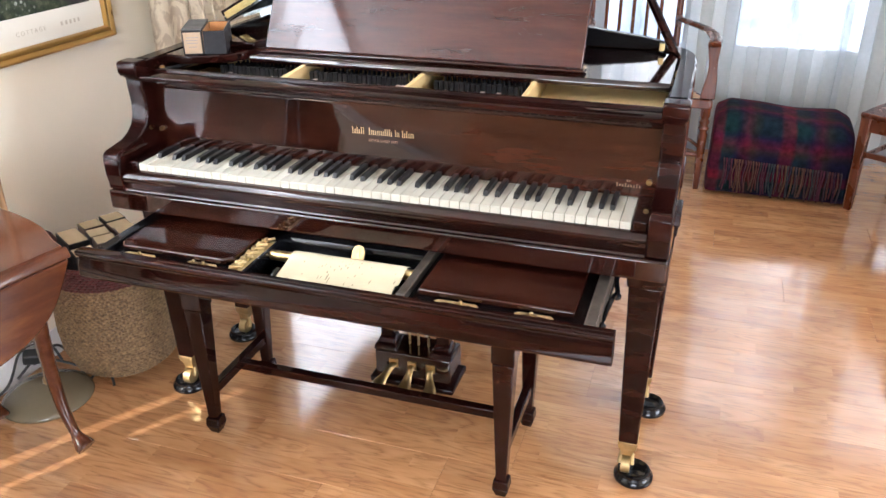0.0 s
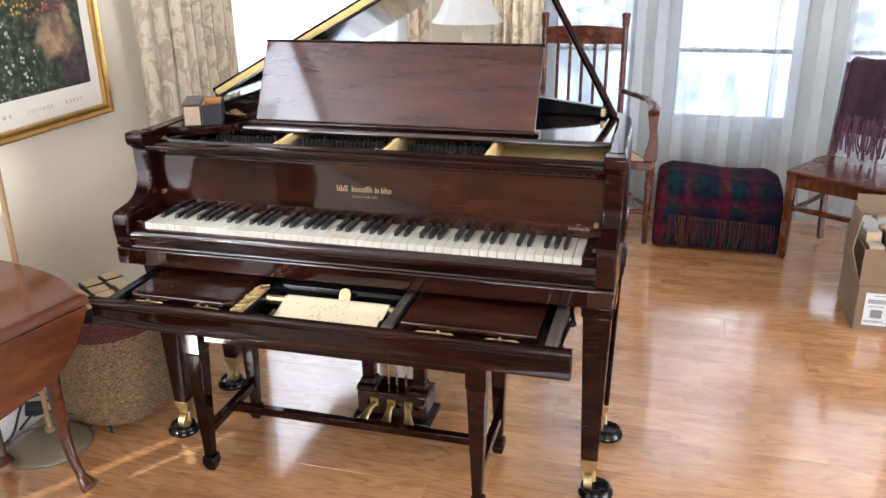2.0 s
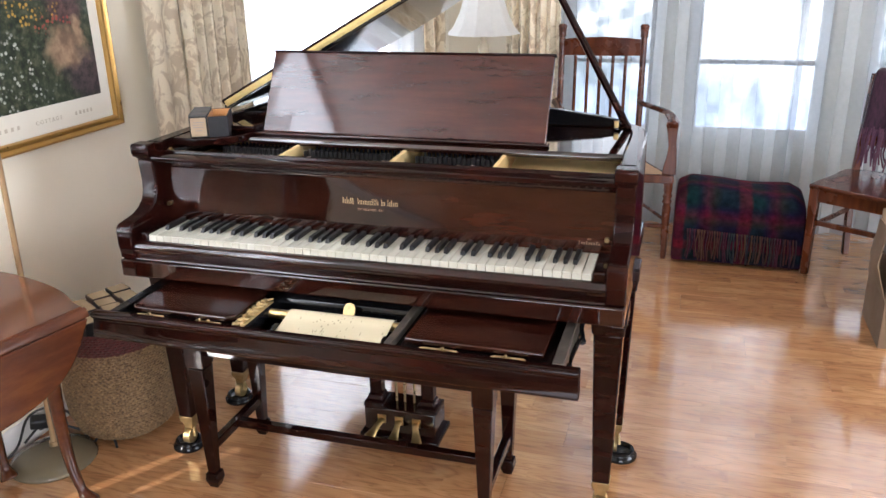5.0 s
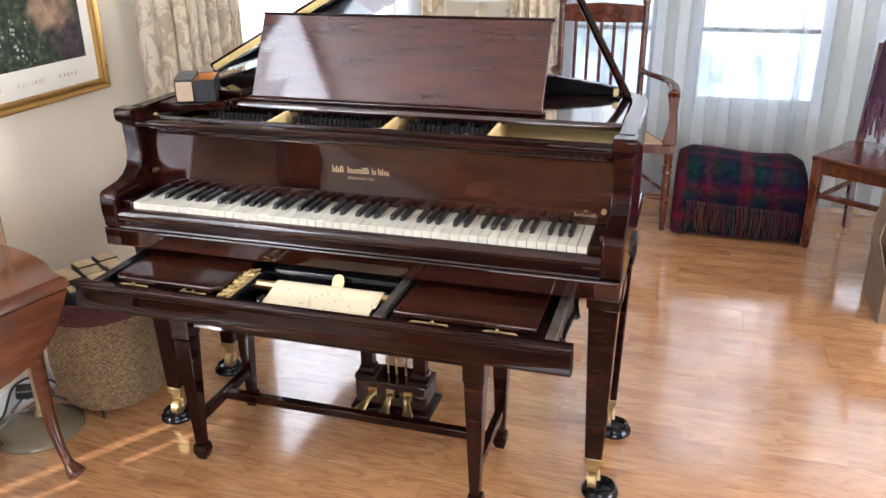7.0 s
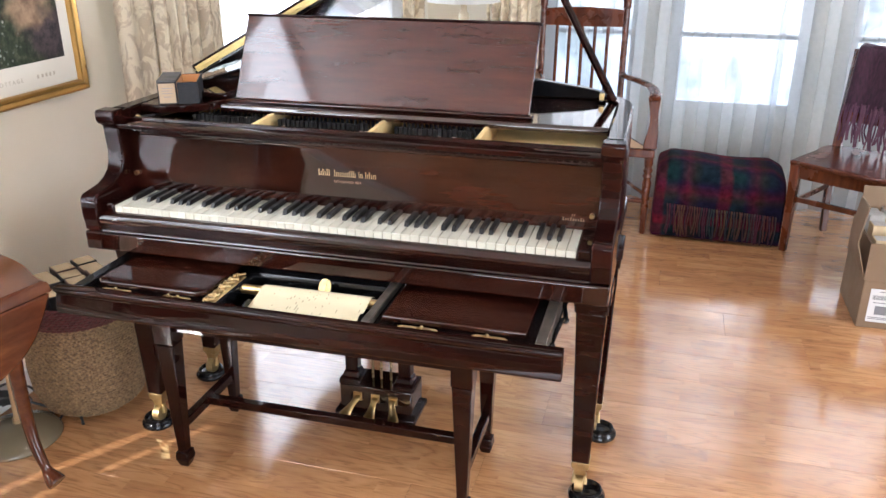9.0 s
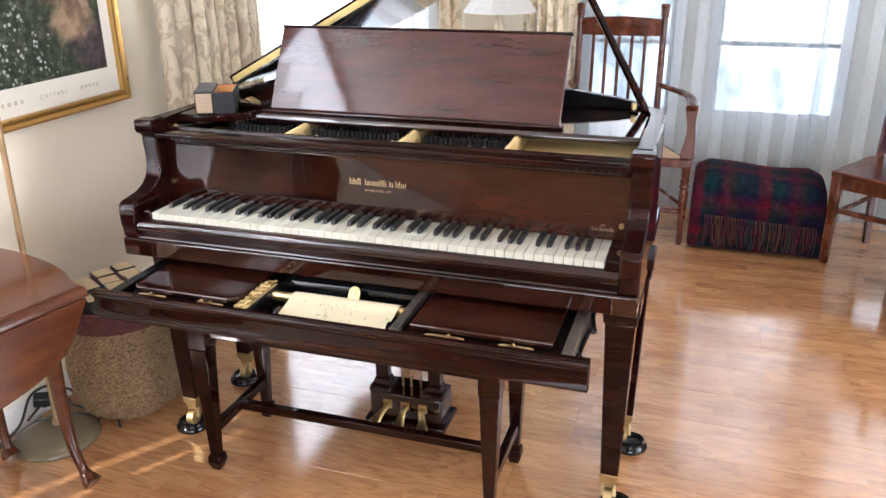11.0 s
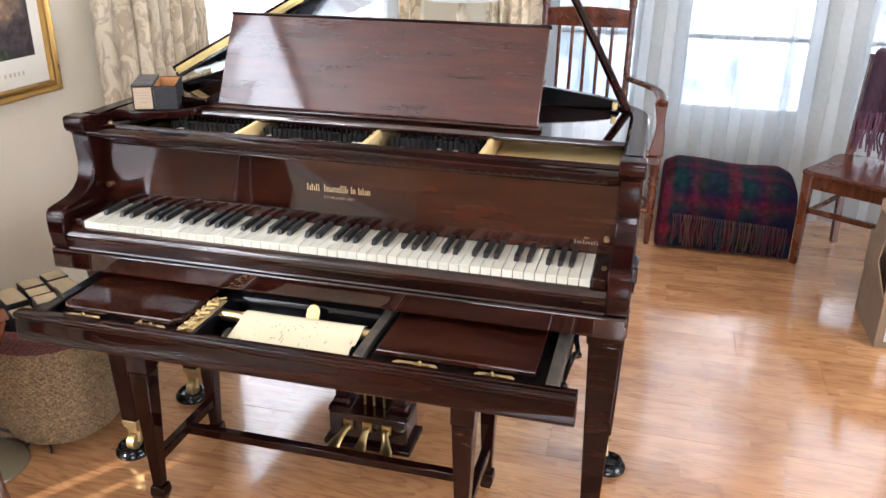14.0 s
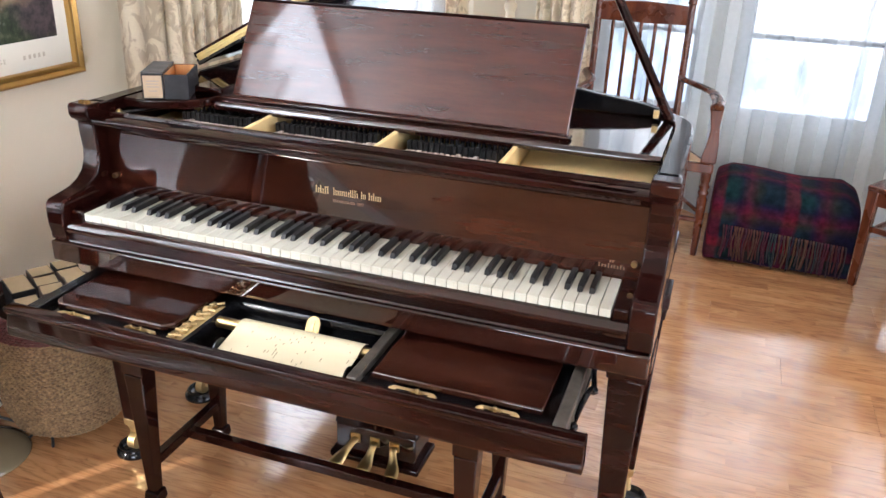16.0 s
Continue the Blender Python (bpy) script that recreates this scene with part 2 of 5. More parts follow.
PLATEBRASS = plain("engraved_plate_brass", (0.43, 0.31, 0.14), 0.36, 0.35, spread=0.25, scale=60, bump=0.05)
STEEL = plain("pin_steel", (0.022, 0.022, 0.023), 0.45, 0.6)
PAPER = plain("roll_paper", (0.50, 0.435, 0.285), 0.7, spread=0.04, scale=9, bump=0.03)
PUNCH = plain("punched_hole", (0.06, 0.045, 0.03), 0.8)
RUBBER = plain("black_rubber", (0.012, 0.012, 0.012), 0.35)
FELT = plain("white_felt", (0.46, 0.38, 0.33), 0.95, bump=0.2)
WALLPAINT = plain("cream_wall_paint", (0.86, 0.80, 0.655), 0.75, spread=0.03, scale=2.0, bump=0.08, fine=220)
# dark tone for the unseen rear wall, to dim its reflection in the piano
WALLDARKENED = plain("darkened_wall_paint", (0.27, 0.235, 0.19), 0.75, spread=0.03, scale=2.0, bump=0.08, fine=220)
CEILING = plain("ceiling_paint", (0.80, 0.79, 0.76), 0.85, spread=0.02, bump=0.1, fine=90)
TRIMWHITE = plain("white_trim_paint", (0.78, 0.77, 0.74), 0.4, spread=0.03, bump=0.02)
SASH = plain("window_sash_paint", (0.78, 0.79, 0.79), 0.45, spread=0.05)
OAKTRIM = wood("oak_window_trim", (0.22, 0.10, 0.04), (0.36, 0.18, 0.08), (0.5, 0.27, 0.12), (14, 14, 1.2), 0.4, 0.1)


def glass_material():
    n = Nodes("window_glass")
    n.set(Base_Color=(1, 1, 1), Roughness=0.0, Transmission_Weight=1.0, IOR=1.05)
    return n.mat


def sheer_material(name, colour, clear):
    n = Nodes(name)
    weave = n.noise(n.coords(), 40, 3)
    dif = n.add("BsdfDiffuse", None, Color=(*colour, 1))
    trl = n.add("BsdfTranslucent", None, Color=(*colour, 1))
    body = n.add("MixShader", None, Fac=0.5)
    n.nt.links.new(dif.outputs[0], body.inputs[1]), n.nt.links.new(trl.outputs[0], body.inputs[2])
    tra = n.add("BsdfTransparent")
    f = n.ramp(weave, (0.3, (clear - 0.02,) * 3), (0.7, (clear + 0.02,) * 3))
    mixed = n.add("MixShader", None, Fac=f)
    n.nt.links.new(body.outputs[0], mixed.inputs[1]), n.nt.links.new(tra.outputs[0], mixed.inputs[2])
    n.nt.links.new(mixed.outputs[0], n.out.inputs[0])
    return n.mat


GLASS = glass_material()
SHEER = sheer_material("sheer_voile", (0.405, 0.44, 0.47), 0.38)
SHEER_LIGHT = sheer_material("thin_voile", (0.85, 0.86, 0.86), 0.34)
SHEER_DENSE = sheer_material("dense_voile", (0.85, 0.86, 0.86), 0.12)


def brocade_material():
    n = Nodes("cream_brocade")
    v = n.coords((1, 1, 0.7))
    a = n.noise(v, 16, 5, 0.6, 1.4)
    pattern = n.ramp(a, (0.44, (0, 0, 0)), (0.52, (1, 1, 1)))
    b = n.noise(n.coords((1, 1, 6)), 90, 2)
    col = n.mix(pattern, (0.62, 0.51, 0.35), (0.90, 0.80, 0.60))
    col = n.mix(n.ramp(b, (0.3, (0, 0, 0)), (0.8, (0.2,) * 3)), col, (0.42, 0.37, 0.29))
    n.set(Base_Color=col, Roughness=n.ramp(pattern, (0, (0.75,) * 3), (1, (0.5,) * 3)), Sheen_Weight=0.2)
    n.bump(a, 0.2, 0.002)
    trl = n.add("BsdfTranslucent", None, Color=(0.5, 0.44, 0.34, 1))
    m = n.add("MixShader", None, Fac=0.05)
    n.nt.links.new(n.bsdf.outputs[0], m.inputs[1]), n.nt.links.new(trl.outputs[0], m.inputs[2])
    n.nt.links.new(m.outputs[0], n.out.inputs[0])
    return n.mat


BROCADE = brocade_material()


def floor_material():
    """Three-strip oak laminate: short staves of their own tone, each with cathedral figure and fine pores."""
    n = Nodes("honey_oak_laminate")

    def math_node(op, a, b=0.0):
        m = n.add("Math", {"operation": op})
        n.put(m.inputs[0], a), n.put(m.inputs[1], b)
        return m.outputs[0]

    info = n.nt.nodes.new("ShaderNodeObjectInfo").outputs["Random"]
    sep = n.add("SeparateXYZ", None, Vector=n.coords())
    row = math_node("FLOOR", math_node("MULTIPLY", sep.outputs[1], 1 / 0.0645))
    stagger = math_node("ADD", math_node("MULTIPLY", row, 0.37), math_node("MULTIPLY", info, 3.0))
    col_no = math_node("FLOOR", math_node("ADD", math_node("MULTIPLY", sep.outputs[0], 1 / 0.46), stagger))
    cell = n.add("CombineXYZ", None, X=row, Y=col_no, Z=math_node("MULTIPLY", info, 91.0)).outputs[0]
    stave = n.add("TexWhiteNoise", {"noise_dimensions": "3D"}, Vector=cell)
    shift = n.add("VectorMath", {"operation": "SCALE"}, Vector=stave.outputs[1], Scale=37.0).outputs[0]
    place = n._sum(n.coords(), shift)
    broad = n.noise(n.add("Mapping", None, Vector=place, Scale=(1.3, 9.0, 1)).outputs[0], 1.7, 3, 0.5, 0.5)
    rings = math_node("PINGPONG", math_node("MULTIPLY", broad, 9.0), 0.5)
    fine = n.noise(n.add("Mapping", None, Vector=place, Scale=(4, 62, 1)).outputs[0], 4, 3)
    cloud = n.noise(n.add("Mapping", None, Vector=place, Scale=(2, 7, 1)).outputs[0], 2.0, 4, 0.6)
    col = n.ramp(cloud, (0.3, (0.405, 0.192, 0.079)), (0.5, (0.480, 0.242, 0.103)), (0.7, (0.548, 0.294, 0.134)))
    line = n.mix(1.0, n.ramp(rings, (0.0, (0.62,) * 3), (0.20, (0.22,) * 3), (0.40, (0, 0, 0))), n.ramp(fine, (0.35, (0.25,) * 3), (0.6, (1, 1, 1))), "MULTIPLY")
    col = n.mix(line, col, (0.185, 0.080, 0.034))
    col = n.mix(n.ramp(fine, (0.55, (0, 0, 0)), (0.85, (0.22,) * 3)), col, (0.25, 0.11, 0.044))
    tone = n.ramp(stave.outputs[0], (0.0, (0.84, 0.80, 0.77)), (0.5, (0.97, 0.95, 0.93)), (1.0, (1.06, 1.06, 1.06)))
    col = n.mix(1.0, col, tone, "MULTIPLY")
    rough = n.ramp(n.noise(n.coords((1, 1, 1), random_shift=40), 5, 4), (0.3, (0.10,) * 3), (0.75, (0.16,) * 3))
    n.set(Base_Color=col, Roughness=rough, Specular_IOR_Level=0.5, Coat_Weight=1.0, Coat_IOR=1.72, Coat_Roughness=0.11)
    n.bump(fine, 0.04, 0.0005)
    return n.mat


FLOOR = floor_material()
SUBFLOOR = plain("floor_joint", (0.09, 0.045, 0.02), 0.7)


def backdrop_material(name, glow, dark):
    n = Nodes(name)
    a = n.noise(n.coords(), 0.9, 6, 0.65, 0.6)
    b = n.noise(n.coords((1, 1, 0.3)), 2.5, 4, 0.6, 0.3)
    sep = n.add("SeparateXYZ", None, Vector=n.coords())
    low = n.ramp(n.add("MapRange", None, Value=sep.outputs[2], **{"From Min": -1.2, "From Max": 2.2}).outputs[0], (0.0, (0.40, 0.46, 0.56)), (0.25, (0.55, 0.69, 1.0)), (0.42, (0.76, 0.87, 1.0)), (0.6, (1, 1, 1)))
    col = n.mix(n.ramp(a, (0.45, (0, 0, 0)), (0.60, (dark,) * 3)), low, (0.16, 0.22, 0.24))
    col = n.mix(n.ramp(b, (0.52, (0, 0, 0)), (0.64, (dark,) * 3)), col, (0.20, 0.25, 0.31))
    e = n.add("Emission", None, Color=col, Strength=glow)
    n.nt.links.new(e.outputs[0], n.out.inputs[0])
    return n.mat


# garden views that glow by themselves in place of daylight, stronger to the west
GARDEN_NORTH = backdrop_material("glowing_backdrop_north", 3.7, 0.9)
GARDEN_WEST = backdrop_material("glowing_backdrop_west", 7.5, 0.3)

# ---- the room ----
X0, X1, Y0, Y1, H = -1.19, 4.2, -4.6, 2.93, 2.45
BAY_A, BAY_B = (-1.19, 1.30), (-0.60, 2.93)
structure("floor", boxed(X0 - 0.16, X1 + 0.16, Y0 - 0.16, Y1 + 0.16, -0.12, -0.004), SUBFLOOR, "honey oak laminate floor with glossy planks")
structure("ceiling", boxed(X0 - 0.2, X1 + 0.2, Y0 - 0.2, Y1 + 0.2, H, H + 0.12), CEILING, "plain white painted ceiling")


def wall_panel(bm, a, b, holes, thick=0.16, h=H):
    """A wall from a to b (its room side on the right of the way), with openings (from, to, sill, head) along it."""
    a, b = Vector(a), Vector(b)
    way = (b - a).normalized()
    out = Vector((-way.y, way.x))
    length = (b - a).length

    def slab(s0, s1, z0, z1):
        if s1 - s0 < 1e-4 or z1 - z0 < 1e-4:
            return
        v = [bm.verts.new((*(a + way * s + out * o), z)) for z in (z0, z1) for s, o in ((s0, 0), (s1, 0), (s1, thick), (s0, thick))]
        for f in ((0, 3, 2, 1), (4, 5, 6, 7), (0, 1, 5, 4), (1, 2, 6, 5), (2, 3, 7, 6), (3, 0, 4, 7)):
            bm.faces.new([v[i] for i in f])

    s = 0.0
    for s0, s1, z0, z1 in sorted(holes):
        slab(s, s0, 0, h)
        slab(s0, s1, 0, z0)
        slab(s0, s1, z1, h)
        s = s1
    slab(s, length, 0, h)
    bmesh.ops.recalc_face_normals(bm, faces=bm.faces)
    return bm


# back wall windows: from, to in x
BACK_WINDOWS = [(0.085, 0.62), (0.775, 1.49), (1.66, 2.34), (2.54, 3.00), (3.20, 3.70)]
SILL, HEAD = 0.47, 2.05
structure("wall_north", wall_panel(bmesh.new(), BAY_B, (X1, Y1), [(a - BAY_B[0], b - BAY_B[0], SILL, HEAD) for a, b in BACK_WINDOWS]), WALLPAINT, "cream painted wall with tall windows")
BAY_LEN = (Vector(BAY_B) - Vector(BAY_A)).length
structure("wall_bay", wall_panel(bmesh.new(), BAY_A, BAY_B, [(0.12, BAY_LEN - 0.35, 0.10, 2.15)]), WALLPAINT, "cream painted wall round a wide bright window")
structure("wall_west", wall_panel(bmesh.new(), (X0, Y0), BAY_A, [(-2.0 - Y0, -0.40 - Y0, 0.05, 2.40)]), WALLPAINT, "plain cream painted wall")
structure("wall_east", wall_panel(bmesh.new(), (X1, Y1), (X1, Y0), [(Y1 - 0.65, Y1 + 1.45, 0.78, 2.08)]), WALLPAINT, "plain cream painted wall with an added window opening")
# out of view; coloured dark so the polished case reflects less
structure("wall_south", wall_panel(bmesh.new(), (X1, Y0), (X0, Y0), [(X1 - 2.65, X1 - 0.55, 0.78, 2.08)]), WALLDARKENED, "unseen rear wall toned dark taupe to cut reflections, with a window opening")


def base_section(h=0.085, d=0.014):
    return [(0, 0), (0, h), (-d * 0.5, h), (-d, h - 0.012), (-d, 0)]


structure("baseboard_west", sweep(bmesh.new(), [(X0 - 0.001, Y0), (X0 - 0.001, BAY_A[1])], base_section()), TRIMWHITE, "white painted baseboard")
structure("baseboard_north", sweep(bmesh.new(), [(BAY_B[0], Y1 + 0.001), (X1, Y1 + 0.001)], base_section()), TRIMWHITE, "white painted baseboard")


def window(name, a, b, sill, head, label, rails=(0.51,), trim=SASH, depth=0.09, bars=0):
    """A sash window in a wall from a to b, with frame, sashes and one pane to each light."""
    a, b = Vector(a), Vector(b)
    w = (b - a).length
    ang = math.degrees(math.atan2((b - a).y, (b - a).x))
    root = tagged(new(name), label, "window", "", "structure")
    root.matrix_world = pose(a.x, a.y, 0, 0, 0, ang)
    f = 0.045
    bm = bmesh.new()
    box(bm, 0, f, 0.03, depth + 0.03, sill, head), box(bm, w - f, w, 0.03, depth + 0.03, sill, head)
    box(bm, f, w - f, 0.03, depth + 0.03, sill, sill + f), box(bm, f, w - f, 0.03, depth + 0.03, head - f, head)
    part("window_frame", bm, trim, root, bevel=0.003)
    part("window_sill", boxed(-0.03, w + 0.03, -0.035, 0.05, sill - 0.028, sill - 0.002), TRIMWHITE, root, bevel=0.004)
    levels = [sill + f] + [sill + (head - sill) * r for r in rails] + [head - f]
    for z0, z1 in zip(levels, levels[1:]):
        for k in range(bars + 1):
            x0, x1 = f + (w - 2 * f) * k / (bars + 1), f + (w - 2 * f) * (k + 1) / (bars + 1)
            pane = part("pane", boxed(x0 + 0.012, x1 - 0.012, 0.075, 0.079, z0 + 0.012, z1 - 0.012), GLASS, root)
            pane.visible_shadow = False
            s = bmesh.new()
            box(s, x0 - 0.01, x0 + 0.016, 0.06, 0.095, z0, z1), box(s, x1 - 0.016, x1 + 0.01, 0.06, 0.095, z0, z1)
            box(s, x0 + 0.016, x1 - 0.016, 0.06, 0.095, z0 - 0.006, z0 + 0.013), box(s, x0 + 0.016, x1 - 0.016, 0.06, 0.095, z1 - 0.013, z1 + 0.006)
            part("sash", s, trim, root, bevel=0.002)
    return root


for i, (a, b) in enumerate(BACK_WINDOWS):
    window(f"window_{i + 1}", (a, Y1), (b, Y1), SILL, HEAD, "pale painted sash window behind sheer curtains", rails=(0.268, 0.503))
bay_way = (Vector(BAY_B) - Vector(BAY_A)).normalized()
window("window_8", Vector(BAY_A) + bay_way * 0.12, Vector(BAY_A) + bay_way * (BAY_LEN - 0.35), 0.10, 2.15, "wide oak-trimmed window glowing with daylight", rails=(), trim=OAKTRIM)
window("window_7", (X0, -2.0), (X0, -0.40), 0.05, 2.40, "sunny floor-length window with pale curtains", rails=(), bars=1)


# unseen windows added only to house the two fill lamps
window("window_6", (X1, 0.65), (X1, -1.45), 0.78, 2.08, "unseen window added round the east fill lamp", rails=(0.5,), bars=1)
window("window_9", (2.65, Y0), (0.55, Y0), 0.78, 2.08, "unseen window added round the rear fill lamp", rails=(0.5,), bars=1)

# outside: ground and a far view whose daylight is put in as emission
structure("ground", boxed(-40, 40, -40, 40, -0.5, -0.35), plain("pale_ground", (0.34, 0.35, 0.28), 0.9, spread=0.3, scale=1.5), "pale ground outside the windows")
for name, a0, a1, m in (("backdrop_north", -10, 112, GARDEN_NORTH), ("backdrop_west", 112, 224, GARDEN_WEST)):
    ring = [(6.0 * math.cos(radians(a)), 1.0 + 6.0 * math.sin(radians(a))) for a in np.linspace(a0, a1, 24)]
    structure(name, sweep(bmesh.new(), ring, [(0, -0.35), (0, 12.0), (-0.05, 12.0), (-0.05, -0.35)]), m, "glowing backdrop painted as a washed-out garden beyond the windows")


def folded(bm, a, b, z0, z1, folds, depth, over=0.0, seed=1, gather=0.35, rows=10, hem=0.0):
    """A hanging cloth from a to b in plan. folds is the number of pleats; over makes the pleats double back on themselves."""
    rng = random.Random(seed)
    a, b = Vector(a), Vector(b)
    way = (b - a).normalized()
    out = Vector((-way.y, way.x))
    length = (b - a).length
    per = 12
    n = folds * per
    jig = [(rng.uniform(-0.35, 0.35), rng.uniform(0.55, 1.25)) for _ in range(folds + 1)]
    grid = []
    for r in range(rows + 1):
        t = r / rows
        z = z1 + (z0 - z1) * t
        row = []
        for i in range(n + 1):
            u = i / per
            k = min(int(u), folds - 1)
            amp = depth * (jig[k][1] + (jig[k + 1][1] - jig[k][1]) * (u - k)) * (1 - gather * (1 - t))
            ph = 2 * math.pi * u + jig[k][0] * 0.6 + 0.25 * math.sin(3 * t + k)
            s = length * i / n + (over + hem * t) * math.sin(2 * ph) * length / folds * 0.5
            d = amp * math.sin(ph)
            row.append(bm.verts.new((*(a + way * s + out * d), z)))
        grid.append(row)
    for r0, r1 in zip(grid, grid[1:]):
        for i in range(n):
            bm.faces.new((r0[i], r0[i + 1], r1[i + 1], r1[i]))
    return bm


def curtain(name, label, a, b, z0, z1, folds, depth, material, **kw):
    ob = part(name, folded(bmesh.new(), a, b, z0, z1, folds, depth, **kw), material, None, sharp=180)
    return tagged(ob, label, "curtain")


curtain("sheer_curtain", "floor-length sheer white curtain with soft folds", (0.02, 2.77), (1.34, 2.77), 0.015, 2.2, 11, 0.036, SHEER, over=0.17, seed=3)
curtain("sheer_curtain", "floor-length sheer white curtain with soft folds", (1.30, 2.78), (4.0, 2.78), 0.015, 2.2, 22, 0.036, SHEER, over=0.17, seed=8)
n_out = Vector((bay_way.y, -bay_way.x))
p0, p1 = Vector(BAY_A) + n_out * 0.10, Vector(BAY_B) + n_out * 0.10
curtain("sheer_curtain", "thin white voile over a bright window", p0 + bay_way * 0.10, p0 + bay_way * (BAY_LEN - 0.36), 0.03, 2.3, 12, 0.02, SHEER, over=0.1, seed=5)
# unseen panels added at the west window to shape sun streaks and reflections
curtain("sheer_curtain", "unseen voile panel added to diffuse the west window light", (-1.13, -0.24), (-1.13, -2.05), 1.16, 2.44, 10, 0.018, SHEER_DENSE, over=0.3, seed=6)
curtain("sheer_curtain", "unseen voile panel added to diffuse the west window light", (-1.135, -0.22), (-1.135, -0.735), 0.66, 1.17, 4, 0.010, SHEER_LIGHT, seed=16)
curtain("cafe_curtain", "unseen narrow brocade panel added to mask the sun", (-1.13, -0.675), (-1.13, -0.805), 0.02, 0.70, 1, 0.012, BROCADE, seed=7)
curtain("cafe_curtain", "unseen narrow brocade panel added to mask the sun", (-1.13, -0.22), (-1.13, -0.620), 0.02, 0.70, 3, 0.012, BROCADE, seed=9)
curtain("cafe_curtain", "unseen brocade panel added to mask sun through the lower window", (-1.12, -0.86), (-1.12, -2.05), 0.28, 1.18, 10, 0.018, BROCADE, over=0.3, seed=11)
curtain("cafe_curtain", "unseen narrow brocade panel added to mask the sun", (-1.115, -0.722), (-1.115, -0.880), 0.66, 1.18, 1, 0.010, BROCADE, seed=12)

# ---- the grand piano ----
# x runs along the keyboard, y away from the player; the key fronts lie at y = 0
HW, TOP = 0.695, 0.99
piano = thing("grand_piano", "polished dark mahogany reproducing grand piano with open lid and roll drawer", "grand piano")
TAIL = [(-0.10, 1.55), (-0.32, 1.615), (-0.55, 1.57), (-0.68, 1.44), (-HW, 1.30)]


def case_plan(bend):
    """The outline of the case from the treble cheek round the tail to the bass side."""
    return [Vector((HW, y)) for y in (0.135, 0.3, 0.45)] + smooth_line([(HW, 0.50)] + bend + TAIL, 6) + [Vector((-HW, y)) for y in (1.0, 0.6, 0.3, 0.135)]


RIM = case_plan([(0.684, 0.61), (0.625, 0.70), (0.543, 0.768), (0.42, 0.845), (0.24, 1.00), (0.06, 1.30)])
LID_PLAN = case_plan([(HW, 0.70), (0.672, 0.84), (0.585, 0.97), (0.42, 1.09), (0.22, 1.22), (0.06, 1.40)])
part("rim", sweep(bmesh.new(), RIM, [(0, 0.665), (0, TOP - 0.006), (0.005, TOP), (0.041, TOP), (0.046, TOP - 0.006), (0.046, 0.665)]), DARKCASE, piano, "dark polished curved rim")
part("belly", prism(bmesh.new(), [(p.x * 0.96, p.y * 0.985) for p in RIM], "z", 0.655, 0.69), DARKCASE, piano)
plan = [(p.x * 0.93, min(p.y, 1.55)) for p in RIM if p.y > 0.3]
part("iron_plate", prism(bmesh.new(), [(0.645, 0.47)] + plan[2:-2] + [(-0.645, 0.47)], "z", 0.86, 0.885), GOLD, piano, "gold-bronzed cast iron plate")

ARM = [(0.17, TOP), (0.100, TOP), (0.097, TOP - 0.006), (0.097, 0.958), (0.102, 0.952), (0.108, 0.948), (0.108, 0.930), (0.112, 0.88), (0.109, 0.855), (0.098, 0.832), (0.078, 0.815), (0.050, 0.803), (0.015, 0.798), (-0.016, 0.794), (-0.026, 0.786), (-0.029, 0.772), (-0.029, 0.735), (-0.024, 0.712), (-0.024, 0.695), (0.17, 0.695)]
for s in (-1, 1):
    part("arm", prism(bmesh.new(), ARM, "x", s * (HW - 0.047), s * (HW + 0.002)), DARKCASE, piano, "scrolled dark mahogany arm", bevel=0.005, segments=3)
    cap = [(0.137, TOP + 0.005), (0.094, TOP + 0.005), (0.088, TOP), (0.088, 0.968), (0.096, 0.956), (0.135, 0.956)]
    part("arm_cap", prism(bmesh.new(), cap, "x", s * (HW - 0.050), s * (HW + 0.006)), DARKCASE, piano, bevel=0.004, segments=3)
    part("key_block", boxed(*sorted((s * 0.6145, s * 0.6475)), -0.004, 0.150, 0.70, 0.768), DARKCASE, piano, bevel=0.004)
part("keybed", boxed(-HW - 0.001, HW + 0.001, -0.030, 0.66, 0.643, 0.6935), MAHOGANY, piano, "mahogany key bed front", bevel=0.005)
SLIP = [(0.02, 0.695), (0.02, 0.744), (-0.004, 0.7455), (-0.016, 0.742), (-0.023, 0.733), (-0.024, 0.722), (-0.018, 0.712), (-0.012, 0.706), (-0.012, 0.701), (-0.020, 0.699), (-0.022, 0.695)]
part("key_slip", prism(bmesh.new(), SLIP, "x", -0.6475, 0.6475), MAHOGANY, piano, "moulded mahogany key slip", sharp=60)
part("key_frame", boxed(-0.6145, 0.6145, 0.02, 0.145, 0.70, 0.738), EBONY, piano)

FALL = 0.147
fall = part("fallboard", prism(bmesh.new(), [(FALL - 0.006, 0.764), (FALL - 0.007, 0.772), (FALL - 0.0045, 0.80), (FALL + 0.0055, 0.915), (FALL + 0.002, 0.935), (FALL - 0.010, 0.945), (FALL + 0.03, 0.945), (FALL + 0.03, 0.764)], "x", -0.647, 0.647), MAHOGANY, piano, "glossy figured mahogany fallboard", sharp=50)
LEDGE = [(0.106, 0.946), (0.103, 0.951), (0.104, 0.957), (0.110, 0.960), (0.150, 0.960), (0.152, 0.966), (0.158, 0.968), (0.166, 0.966), (0.168, 0.946)]
part("fallboard_ledge", prism(bmesh.new(), LEDGE, "x", -0.6472, 0.6472), DARKCASE, piano, sharp=50)
hb = bmesh.new()
